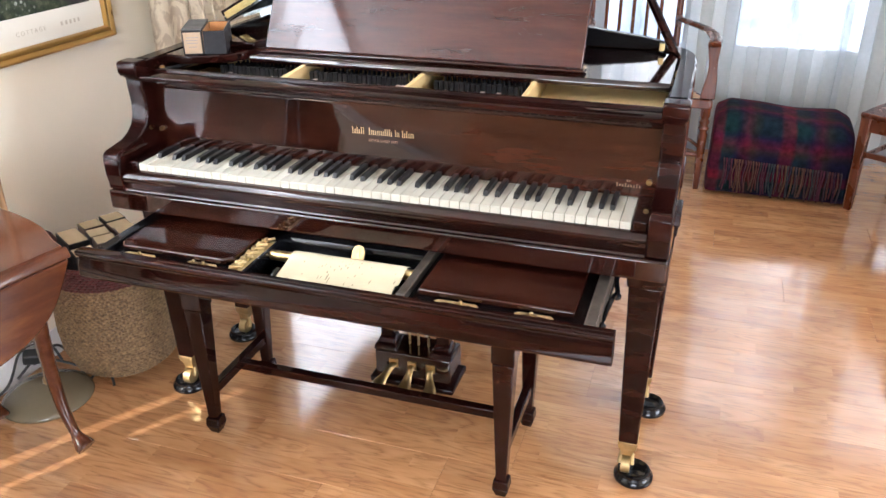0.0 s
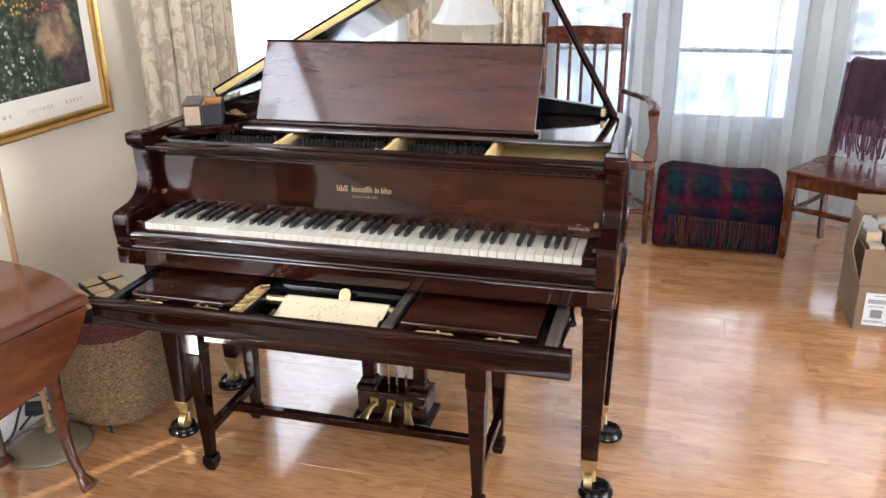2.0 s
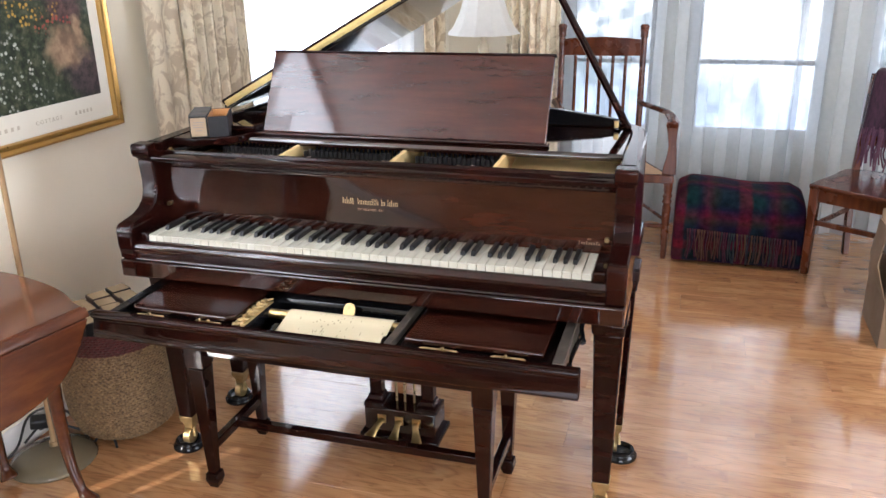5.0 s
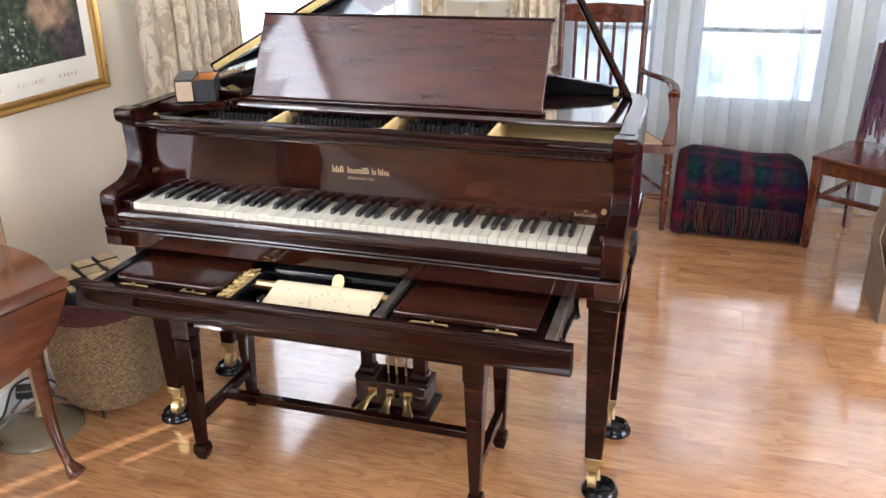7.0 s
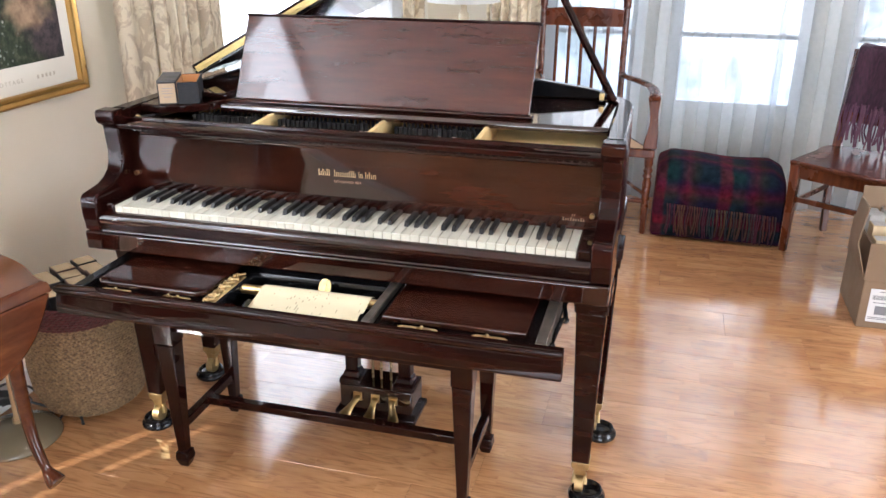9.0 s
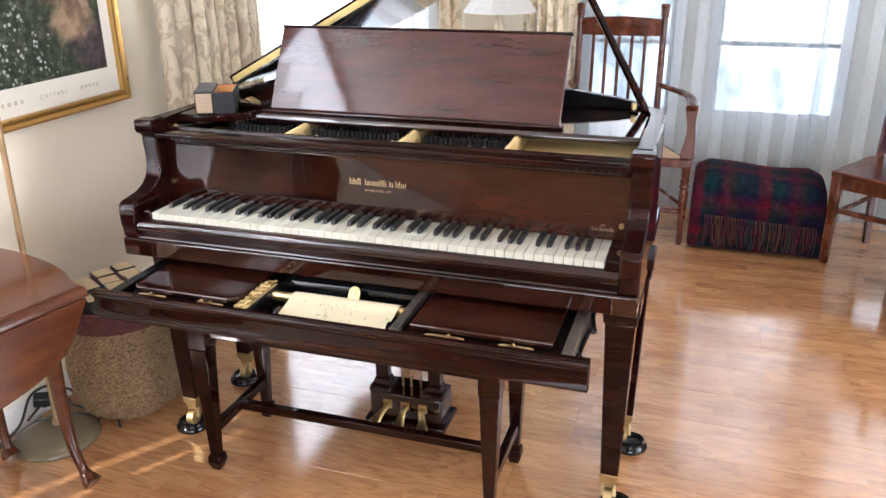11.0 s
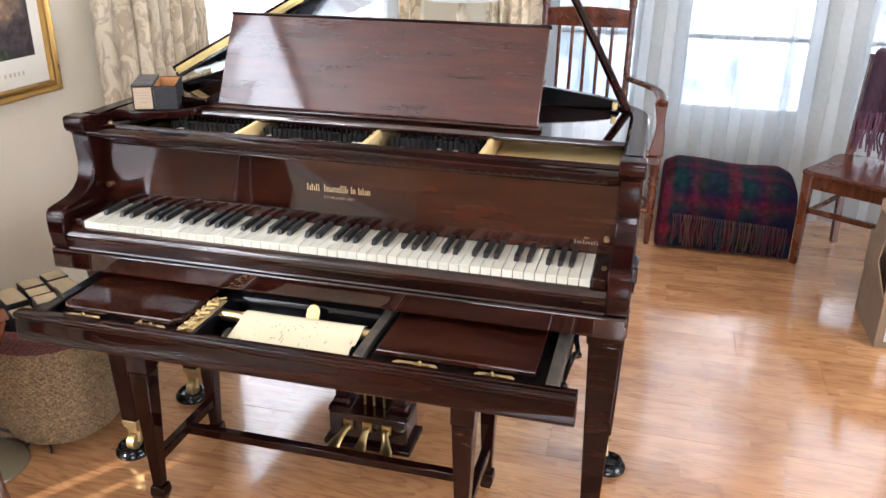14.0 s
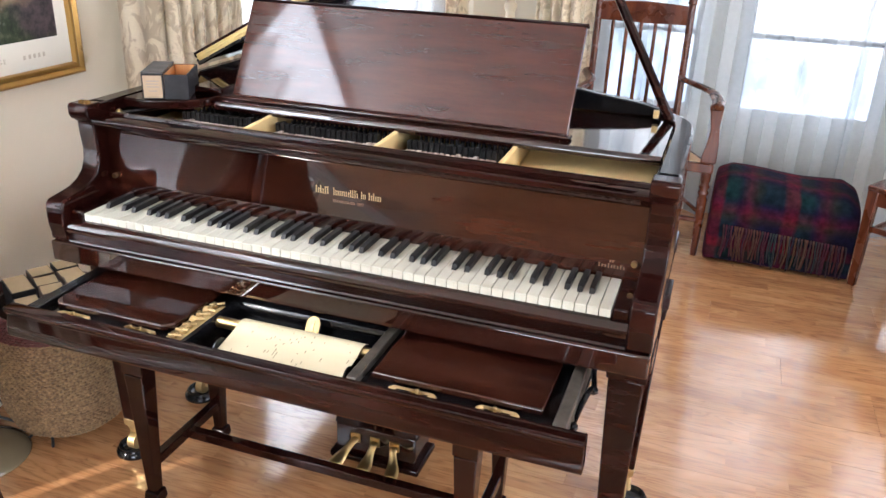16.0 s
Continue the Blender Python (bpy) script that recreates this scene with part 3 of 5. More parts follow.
for k in range(64):
    x = -0.625 + 1.25 * k / 63
    box(hb, x - 0.0065, x + 0.0065, FALL - 0.006, FALL + 0.002, 0.932, 0.9365)
part("hinge_strip", hb, EBONY, fall, "dark hinge line of the fallboard")


def stroke_word(bm, x0, x1, z0, z1, y, strokes, rng):
    """A word of a maker's mark as slim upright strokes with pointed heads and feet."""
    w = (x1 - x0) / strokes
    for k in range(strokes):
        tall = z1 if k == 0 or rng.random() < 0.22 else z0 + (z1 - z0) * 0.66
        c = x0 + w * (k + 0.42)
        box(bm, c - 0.17 * w, c + 0.17 * w, y - 0.0006, y, z0 + 0.0012, tall - 0.0012)
        for z in (z0 + 0.0012, tall - 0.0012):
            prism(bm, [(c - 0.36 * w, z), (c, z - 0.0017), (c + 0.36 * w, z), (c, z + 0.0017)], "y", y - 0.0009, y - 0.0007)
        if k % 3 == 1:
            prism(bm, [(c + 0.1 * w, tall - 0.0020), (c + 0.9 * w, tall - 0.0012), (c + 0.9 * w, tall - 0.0004), (c + 0.1 * w, tall - 0.0011)], "y", y - 0.0005, y)


rng = random.Random(4)
mk = bmesh.new()
for x0, x1, k in ((-0.084, -0.050, 6), (-0.040, 0.022, 12), (0.028, 0.041, 3), (0.046, 0.078, 6)):
    stroke_word(mk, x0, x1, 0.8475, 0.8645, FALL - 0.0005, k, rng)
part("maker_mark", mk, LETTERGOLD, fall, "gold maker's mark")
lettering("date_line", "ESTABLISHED 1837", 0.0092, Matrix.Translation((-0.002, FALL - 0.0026, 0.831)) @ Matrix.Rotation(radians(90), 4, "X"), FAINTGOLD, fall)
mk = bmesh.new()
stroke_word(mk, 0.560, 0.616, 0.785, 0.794, FALL - 0.0056, 9, rng)
stroke_word(mk, 0.582, 0.592, 0.797, 0.802, FALL - 0.0046, 2, rng)
part("player_mark", mk, FAINTGOLD, fall, "small gold mark as plain strokes")
lock = bmesh.new()
tube(lock, [(0.632, 0.146, 0.802), (0.632, 0.134, 0.802)], 0.0065, 12)
part("fallboard_knob", lock, BRASS, fall, "small brass knob")
lock = bmesh.new()
tube(lock, [(-0.632, 0.146, 0.812), (-0.632, 0.134, 0.812)], 0.006, 12)
part("fallboard_knob", lock, OLDBRASS, fall, "small brass knob")

# keys
keyboard = part("keyboard", boxed(-0.6135, 0.6135, 0.004, 0.150, 0.728, 0.738), EBONY, piano, "eighty-eight ivory and ebony keys")
WHITE_W = 1.225 / 52
kb = bmesh.new()
prism(kb, [(0.0, 0.742), (0.0012, 0.758), (0.0, 0.7605), (0.002, 0.762), (0.149, 0.762), (0.149, 0.742)], "x", -WHITE_W / 2 + 0.0009, WHITE_W / 2 - 0.0009)
white_mesh = mesh_of("white_key", kb, IVORY)
kb = bmesh.new()
prism(kb, [(0.0, 0.761), (0.007, 0.7725), (0.012, 0.774), (0.096, 0.774), (0.096, 0.761)], "x", -0.0055, 0.0055)
black_mesh = mesh_of("black_key", kb, KEYBLACK)
OFFSET = {"A": 0.0, "C": -0.0018, "D": 0.0018, "F": -0.0022, "G": 0.0}
rng = random.Random(2)
for i in range(52):
    x = -0.6125 + WHITE_W * (i + 0.5)
    k = new("white_key", white_mesh)
    k.parent, k.location = keyboard, (x, 0, rng.uniform(-0.0006, 0.0006))
    note = "ABCDEFG"[i % 7]
    if note in OFFSET and i < 51:
        k = new("black_key", black_mesh)
        k.parent, k.location = keyboard, (x + WHITE_W / 2 + OFFSET[note], 0.051, rng.uniform(-0.0006, 0.0006))

# the open well with plate struts and tuning pins
part("pin_block", prism(bmesh.new(), [(0.165, 0.905), (0.47, 0.895), (0.47, 0.84), (0.165, 0.84)], "x", -0.647, 0.647), EBONY, piano, "dark pin block well")
part("well_back", prism(bmesh.new(), [(0.455, 0.962), (0.425, 0.90), (0.45, 0.87), (0.47, 0.962)], "x", -0.60, 0.646), GOLD, piano, "gold plate flange")
bm = bmesh.new()
prism(bm, [(0.172, 0.89), (0.172, 0.915), (0.30, 0.918), (0.40, 0.932), (0.45, 0.955), (0.45, 0.89)], "x", 0.339, 0.640)
part("plate_bay", bm, GOLD, piano, "smooth gold treble bay of the plate", bevel=0.006)
for x0, x1 in ((-0.283, -0.300), (0.047, 0.035), (0.332, 0.332)):
    bm = bmesh.new()
    prism(bm, [(0.172, 0.962), (0.44, 0.972), (0.44, 0.88), (0.172, 0.88)], "x", x0 - 0.006, x0 + 0.006)
    part("plate_strut", bm, GOLD, piano, bevel=0.003)
    bm = bmesh.new()
    prism(bm, [(0.172, 0.902), (0.42, 0.905), (0.42, 0.88), (0.172, 0.88)], "x", x0 - 0.026, x0 + 0.026)
    part("strut_foot", bm, GOLD, piano, bevel=0.004)
bm = bmesh.new()
tube(bm, smooth_line([(-0.64, 0.19, 0.955), (-0.60, 0.23, 0.96), (-0.56, 0.32, 0.962), (-0.55, 0.42, 0.96)]), 0.006)
well_rail = part("well_rail", bm, EBONY, piano, "thin black edge of the bass bay")
part("rail_tip", lathe(bmesh.new(), [(0.004, -0.009), (0.0085, -0.004), (0.0085, 0.004), (0.004, 0.009)], (-0.640, 0.190, 0.957), 12), BRASS, well_rail, "small brass tip")
part("bay_screw", lathe(bmesh.new(), [(0.012, 0), (0.014, 0.010), (0.009, 0.022), (0.011, 0.030), (0.006, 0.038)], (0.622, 0.205, 0.916), 14), BRASS, piano, "turned brass knob at the treble end", sharp=50)
bm = bmesh.new()
prism(bm, [(-0.645, 0.18), (-0.60, 0.18), (-0.52, 0.26), (-0.50, 0.40), (-0.645, 0.40)], "z", 0.885, 0.915)
part("plate_corner", bm, GOLD, piano, bevel=0.005)
pins, felt, damp, heads = bmesh.new(), bmesh.new(), bmesh.new(), bmesh.new()
for x0, x1 in ((-0.52, -0.315), (-0.255, 0.018), (0.085, 0.308)):
    k = int((x1 - x0) / 0.0125)
    for row, y in enumerate((0.300, 0.322, 0.344, 0.366, 0.388)):
        for i in range(k):
            x = x0 + (i + 0.25 * (row % 3)) * (x1 - x0) / k
            z = 0.912
            lathe(pins, [(0.0042, 0), (0.0042, 0.030), (0.0030, 0.034)], (x, y, z), 5)
    box(damp, x0 - 0.004, x1 + 0.004, 0.290, 0.398, 0.880, 0.914)
    for i in range(int((x1 - x0) / 0.0135)):
        x = x0 + 0.0135 * i
        up = 0.004 if rng.random() < 0.12 else rng.uniform(-0.0008, 0.0008)
        box(felt, x, x + 0.0098, 0.262, 0.2725, 0.900, 0.9360 + up)
        box(heads, x + 0.0005, x + 0.0100, 0.2730, 0.2860, 0.900, 0.9560 + up)
tagged(part("tuning_pin_field", pins, STEEL, piano, "rows of dark steel tuning pins"), kind="stuff")
tagged(part("damper_rail", heads, KEYBLACK, piano, "row of black damper heads"), kind="stuff")
part("pin_bed", damp, EBONY, piano, "black bed under the tuning pins")
tagged(part("damper_felt", felt, FELT, piano, "white felt pads"), kind="stuff")

# music shelf and desk
part("music_shelf", prism(bmesh.new(), [(0.300, 0.962), (0.296, 0.972), (0.302, 0.982), (0.42, 0.982), (0.639, 0.982), (0.639, 0.966), (0.31, 0.962)], "x", -0.443, 0.6475), SHELFPOLISH, piano, "dark sliding music shelf", bevel=0.003)
part("shelf_slide", prism(bmesh.new(), [(-0.645, 0.214), (-0.578, 0.210), (-0.520, 0.236), (-0.478, 0.258), (-0.455, 0.300), (-0.446, 0.34), (-0.446, 0.64), (-0.645, 0.64)], "z", 0.968, 0.990), DARKCASE, piano, bevel=0.004)
part("desk_block", boxed(-0.535, -0.447, 0.335, 0.62, 0.9905, 1.006), DARKCASE, piano, "small dark block beside the desk", bevel=0.004)
bm = boxed(-0.432, 0.432, -0.008, 0.008, 0.0, 0.253)
bm.transform(pose(0, 0.372, 0.984, -29, 0, 0))
desk = part("music_desk", bm, DESKVENEER, piano, "tilted mahogany music desk board", bevel=0.003)
bm = boxed(-0.436, 0.436, -0.010, 0.010, 0.2535, 0.2585)
bm.transform(pose(0, 0.372, 0.984, -29, 0, 0))
part("desk_top_edge", bm, DARKCASE, desk, bevel=0.002)
part("desk_ledge", boxed(-0.445, 0.445, 0.335, 0.362, 0.983, 0.991), MAHOGANY, desk, bevel=0.003)

# lid, raised on its prop
LID_AT = Matrix.Translation((-HW - 0.004, 0, TOP + 0.006)) @ Matrix.Rotation(radians(-28.3), 4, "Y")
front = 0.605
edge = [(p.x + HW + 0.004, p.y) for p in LID_PLAN if p.y > front]
outline = [(2 * HW + 0.02, front)] + [(x * 1.008, y * 1.004) for x, y in edge] + [(0.0, front)]
bm = prism(bmesh.new(), outline, "z", 0.0, 0.020)
bm.transform(LID_AT)
lid = part("lid", bm, LIDBLACK, piano, "raised lid with a glossy black underside", bevel=0.004)
bm = boxed(0.0, 2 * HW + 0.02, front + 0.002, front + 0.47, 0.0215, 0.040)
bm.transform(LID_AT)
part("front_flap", bm, DARKCASE, lid, "folded back front flap", bevel=0.004)
bm = boxed(0.012, 2 * HW + 0.01, front - 0.003, front + 0.001, 0.011, 0.031)
box(bm, 0.012, 2 * HW + 0.01, front - 0.0065, front - 0.003, 0.018, 0.0225)
bm.transform(LID_AT)
hinge = part("piano_hinge", bm, HINGEBRASS, lid, "long brass hinge", bevel=0.001)
screw_mesh = mesh_of("hinge_screw", lathe(bmesh.new(), [(0.0035, 0), (0.0030, 0.0015)], (0, 0, 0), 8), OLDBRASS)
for k in range(22):
    sc = new("hinge_screw", screw_mesh)
    sc.parent = hinge
    sc.matrix_world = LID_AT @ Matrix.Translation((0.05 + k * 0.062, front - 0.005, 0.011)) @ Matrix.Rotation(radians(90), 4, "X")
button_mesh = mesh_of("lid_button", lathe(bmesh.new(), [(0.009, -0.010), (0.011, 0.0)], (0, 0, 0), 10), RUBBER)
for u, y in ((1.33, 0.80), (1.17, 0.98), (0.95, 1.13), (0.75, 1.30)):
    bt = new("lid_button", button_mesh)
    bt.parent = lid
    bt.matrix_world = LID_AT @ Matrix.Translation((u, y, 0))
foot, head = Vector((0.632, 0.628, TOP - 0.004)), Vector((0.335, 0.640, 1.505))
bm = bmesh.new()
tube(bm, [foot, foot.lerp(head, 0.5), head], [0.0145, 0.0135, 0.0125], 8, 0.8)
prop = part("lid_prop", bm, DARKCASE, piano, "slanting lid prop stick", sharp=25)
bm = boxed(-0.007, 0.007, -0.010, 0.004, -0.004, 0.016)
bm.transform(Matrix.Translation((0.600, 0.612, TOP + 0.004)))
part("prop_hinge", bm, BRASS, prop, "brass prop hinge", bevel=0.002)
bm = prism(bmesh.new(), [(0.30, 0.984), (0.30, 1.042), (0.42, 1.032), (0.55, 1.016), (0.605, 1.004), (0.612, 0.992), (0.56, 0.984)], "y", 0.640, 0.668)
part("inner_rail", bm, EBONY, piano, "black tapering rail inside the rim", bevel=0.003)
part("inner_rail_left", boxed(-0.645, -0.30, 0.62, 0.645, 0.90, 1.0), EBONY, piano, bevel=0.003)


# legs
def piano_leg(x, y):
    bm = bmesh.new()
    taper(bm, (x, y, 0.600), (0.092, 0.092), (x, y, 0.6425), (0.092, 0.092))
    taper(bm, (x, y, 0.570), (0.082, 0.082), (x, y, 0.601), (0.086, 0.086))
    taper(bm, (x, y, 0.118), (0.047, 0.047), (x, y, 0.571), (0.074, 0.074))
    leg = part("leg", bm, DARKCASE, piano, "square tapered dark leg", bevel=0.004)
    bm = bmesh.new()
    taper(bm, (x, y, 0.096), (0.044, 0.044), (x, y, 0.119), (0.050, 0.050))
    part("ferrule", bm, DULLBRASS, leg, "brass ferrule", bevel=0.002)
    bm = bmesh.new()
    taper(bm, (x, y, 0.074), (0.026, 0.030), (x, y, 0.097), (0.036, 0.036))
    tube(bm, [(x - 0.013, y - 0.004, 0.076), (x - 0.016, y - 0.012, 0.046)], 0.006)
    tube(bm, [(x + 0.013, y - 0.004, 0.076), (x + 0.016, y - 0.012, 0.046)], 0.006)
    part("caster_fork", bm, DULLBRASS, leg, "brass caster fork")
    bm = bmesh.new()
    tube(bm, [(x - 0.011, y - 0.012, 0.046), (x + 0.011, y - 0.012, 0.046)], 0.024, 20)
    part("caster_wheel", bm, DULLBRASS, leg, "brass caster wheel")
    return leg


LEG_AT = [(-0.648, 0.112), (0.652, 0.112), (-0.640, 0.415), (0.660, 0.415)]
for x, y in LEG_AT:
    piano_leg(x, y)
piano_leg(-0.42, 1.40)
for x, y in LEG_AT + [(-0.42, 1.40)]:
    bm = lathe(bmesh.new(), [(0.046, 0), (0.050, 0.004), (0.050, 0.013), (0.043, 0.019), (0.040, 0.025), (0.041, 0.029), (0.036, 0.031), (0.032, 0.025), (0.029, 0.0225)], (0, 0, 0), 32)
    cup = tagged(part("caster_cup", bm, EBONY, None, sharp=50), "round glossy black caster cup under a leg", "caster cup", "caster cups under the piano")
    cup.location = (x + (0.022 if x > 0 else -0.012), y - 0.006, 0.0)

# pedal lyre
ly = part("lyre", boxed(-0.118, 0.118, 0.285, 0.395, 0.030, 0.128), MAHOGANY, piano, "mahogany pedal box", bevel=0.005)
part("lyre_base", boxed(-0.132, 0.132, 0.268, 0.410, 0.020, 0.040), DARKCASE, ly, bevel=0.006)
for x in (-0.085, 0.088):
    bm = bmesh.new()
    taper(bm, (x, 0.325, 0.127), (0.074, 0.082), (x, 0.325, 0.146), (0.066, 0.074))
    taper(bm, (x, 0.325, 0.146), (0.056, 0.056), (x, 0.325, 0.165), (0.045, 0.045))
    taper(bm, (x, 0.325, 0.165), (0.040, 0.040), (x, 0.325, 0.645), (0.040, 0.040))
    part("lyre_post", bm, DARKCASE, ly, bevel=0.004)
for x in (-0.028, 0.0, 0.032):
    part("pedal_rod", tube(bmesh.new(), [(x, 0.345, 0.12), (x, 0.345, 0.645)], 0.004), OLDBRASS, ly)
for x, bend in ((-0.058, -0.030), (0.0, -0.006), (0.058, 0.016)):
    bm = bmesh.new()
    tube(bm, smooth_line([(x, 0.290, 0.092), (x, 0.272, 0.090), (x + bend * 0.4, 0.256, 0.072), (x + bend * 0.8, 0.238, 0.054), (x + bend, 0.220, 0.047), (x + bend, 0.208, 0.048)], 5), [0.011] * 6 + [0.0105, 0.010, 0.010, 0.0105, 0.011, 0.012, 0.013, 0.0145, 0.016, 0.0175, 0.018, 0.0185, 0.019, 0.019, 0.019, 0.019, 0.0185, 0.017, 0.014, 0.007], 12, 0.45)
    box(bm, x - 0.014, x + 0.014, 0.281, 0.286, 0.078, 0.106)
    part("pedal", bm, BRASS, ly, "polished brass pedal", sharp=50)

# roll drawer under the key bed
DZ = 0.622
drawer = part("roll_drawer", boxed(-0.60, 0.585, -0.205, 0.42, 0.565, 0.580), EBONY, piano, "open drawer with the roll mechanism")
FRONT = [(-0.238, 0.618), (-0.236, 0.624), (-0.222, 0.6245), (-0.206, 0.6235), (-0.206, 0.560), (-0.218, 0.552), (-0.232, 0.552), (-0.236, 0.558), (-0.234, 0.580), (-0.228, 0.604), (-0.236, 0.612)]
part("drawer_front", prism(bmesh.new(), FRONT, "x", -0.645, 0.620), BENCHWOOD, drawer, "long moulded mahogany drawer front", bevel=0.002, sharp=50)
part("side_rail", boxed(0.556, 0.582, -0.206, 0.42, 0.575, 0.624), WORNRAIL, drawer, "worn grey side rail", bevel=0.003)
part("side_rail", boxed(-0.606, -0.578, -0.206, 0.42, 0.575, 0.624), EBONY, drawer, bevel=0.003)
part("drawer_floor", boxed(-0.578, -0.208, -0.205, 0.40, 0.598, 0.6085), EBONY, drawer, bevel=0.002)
part("drawer_floor", boxed(0.166, 0.556, -0.205, 0.40, 0.598, 0.6085), EBONY, drawer, bevel=0.002)
part("lid_panel", prism(bmesh.new(), [(-0.566, -0.160), (-0.552, -0.176), (-0.282, -0.176), (-0.262, -0.158), (-0.262, 0.12), (-0.566, 0.12)], "z", 0.612, 0.626), MAHOGANY, drawer, "glossy mahogany cover panel", bevel=0.004, segments=3)
part("lid_panel", boxed(0.196, 0.532, -0.172, 0.12, 0.612, 0.626), MAHOGANY, drawer, "worn mahogany cover panel", bevel=0.003)
cr = bmesh.new()
rng = random.Random(11)
for k in range(9):
    x = 0.225 + 0.034 * k + rng.uniform(-0.006, 0.006)
    box(cr, x, x + 0.0008, -0.170, -0.170 + rng.uniform(0.02, 0.034), 0.6259, 0.6264)
box(cr, 0.200, 0.528, -0.1445, -0.1438, 0.6259, 0.6264)
part("varnish_cracks", cr, EBONY, drawer, "fine cracks in the old varnish")
part("spool_cheek", boxed(0.158, 0.178, -0.205, 0.10, 0.575, 0.626), WORNRAIL, drawer, bevel=0.002)
part("spool_cheek", boxed(-0.214, -0.204, -0.205, 0.10, 0.575, 0.622), EBONY, drawer, bevel=0.002)
bm = bmesh.new()
tube(bm, [(-0.204, 0.03, 0.592), (0.158, 0.03, 0.592)], 0.036, 28)
part("upper_drum", bm, EBONY, drawer, "black tracker drum")
bm = bmesh.new()
tube(bm, [(-0.204, -0.085, 0.607), (0.158, -0.085, 0.607)], 0.0125, 18)
part("tracker_bar", bm, BRASS, drawer, "brass roller")
bm = bmesh.new()
prism(bm, [(-0.016, 0.0), (0.016, 0.0), (0.016, 0.024), (0.011, 0.034), (0.0, 0.038), (-0.011, 0.034), (-0.016, 0.024)], "y", -0.0025, 0.0025)
bm.transform(pose(-0.004, -0.040, 0.598, -32, 0, 0))
tab = part("brass_tab", bm, BRASS, drawer, "rounded brass tab", bevel=0.0012)
bm = bmesh.new()
prism(bm, [(-0.004, 0.004), (0.004, 0.004), (0.004, 0.030), (-0.004, 0.030)], "y", -0.0042, -0.0026)
bm.transform(pose(-0.004, -0.040, 0.598, -32, 0, 0))
part("tab_slot", bm, OLDBRASS, tab)


def control_plate(x0, x1, y, lever, levers=1):
    p = part("control_plate", prism(bmesh.new(), [(x0, y - 0.006), (x0 + 0.008, y - 0.0135), (x1 - 0.008, y - 0.0135), (x1, y - 0.006), (x1, y + 0.006), (x1 - 0.008, y + 0.0135), (x0 + 0.008, y + 0.0135), (x0, y + 0.006)], "z", 0.6088, 0.6125), PLATEBRASS, drawer, "engraved brass control plate", bevel=0.001)
    part("slot", boxed(x0 + 0.016, x1 - 0.016, y - 0.003, y + 0.003, 0.6124, 0.6132), EBONY, p)
    for k in range(levers):
        lx = x0 + (x1 - x0) * (lever + 0.33 * k)
        bm = lathe(bmesh.new(), [(0.0035, 0), (0.0028, 0.004), (0.004, 0.006), (0.0042, 0.009), (0.003, 0.011)], (lx, y, 0.6125), 12)
        box(bm, lx - 0.012, lx + 0.012, y - 0.0025, y + 0.0025, 0.6155, 0.6185)
        part("lever", bm, OLDBRASS, p, "small brass lever", sharp=50)


control_plate(0.238, 0.334, -0.191, 0.62)
control_plate(0.411, 0.493, -0.191, 0.45)
control_plate(-0.542, -0.455, -0.193, 0.55)
control_plate(-0.366, -0.288, -0.193, 0.25, 2)
bm = boxed(-0.258, -0.218, -0.200, -0.030, 0.6085, 0.6150)
mech = part("tempo_plate", bm, PLATEBRASS, drawer, "engraved brass tempo plate with linkages", bevel=0.002)
rng = random.Random(7)
for k in range(7):
    y = -0.190 + 0.024 * k
    bm = lathe(bmesh.new(), [(0.008, 0), (0.008, 0.006), (0.0045, 0.008), (0.004, 0.013)], (-0.238 + rng.uniform(-0.008, 0.008), y, 0.615), 12)
    tube(bm, [(-0.250, y - 0.004, 0.622), (-0.222, y + rng.uniform(0, 0.016), 0.623)], 0.003, 6)
    part("linkage", bm, PLATEBRASS if k % 2 else OLDBRASS, mech, "small brass linkage", sharp=50)
bm = bmesh.new()
tube(bm, smooth_line([(0.590, 0.06, 0.640), (0.596, 0.045, 0.628), (0.592, 0.02, 0.612), (0.600, -0.02, 0.602), (0.594, -0.05, 0.606), (0.588, -0.08, 0.596), (0.584, -0.12, 0.590)], 5), 0.006)
lathe(bm, [(0.004, 0), (0.010, 0.005), (0.010, 0.012), (0.005, 0.016)], (0.600, -0.03, 0.590), 12)
lathe(bm, [(0.004, 0), (0.009, 0.005), (0.009, 0.012), (0.005, 0.016)], (0.586, -0.155, 0.585), 12)
part("drawer_stay", bm, EBONY, drawer, "black iron drawer stay")

# paper roll in the drawer
roll = thing("music_roll", "cream perforated paper roll threaded in the piano drawer", "music roll", (0, 0, 0))
bm = bmesh.new()
prof = smooth_line([(-0.060, 0.6135), (-0.074, 0.6205), (-0.086, 0.6222), (-0.098, 0.6195), (-0.120, 0.6125), (-0.160, 0.6045), (-0.190, 0.598), (-0.203, 0.590)], 4)
prism(bm, [tuple(p) for p in prof] + [(p[0], p[1] - 0.0006) for p in reversed(prof)], "x", -0.147, 0.139)
sheet = part("paper_sheet", bm, PAPER, roll, "cream paper with punched slots", sharp=60)
ho = bmesh.new()
rng = random.Random(21)
tracks = [-0.138 + 0.0068 * k for k in range(41)]
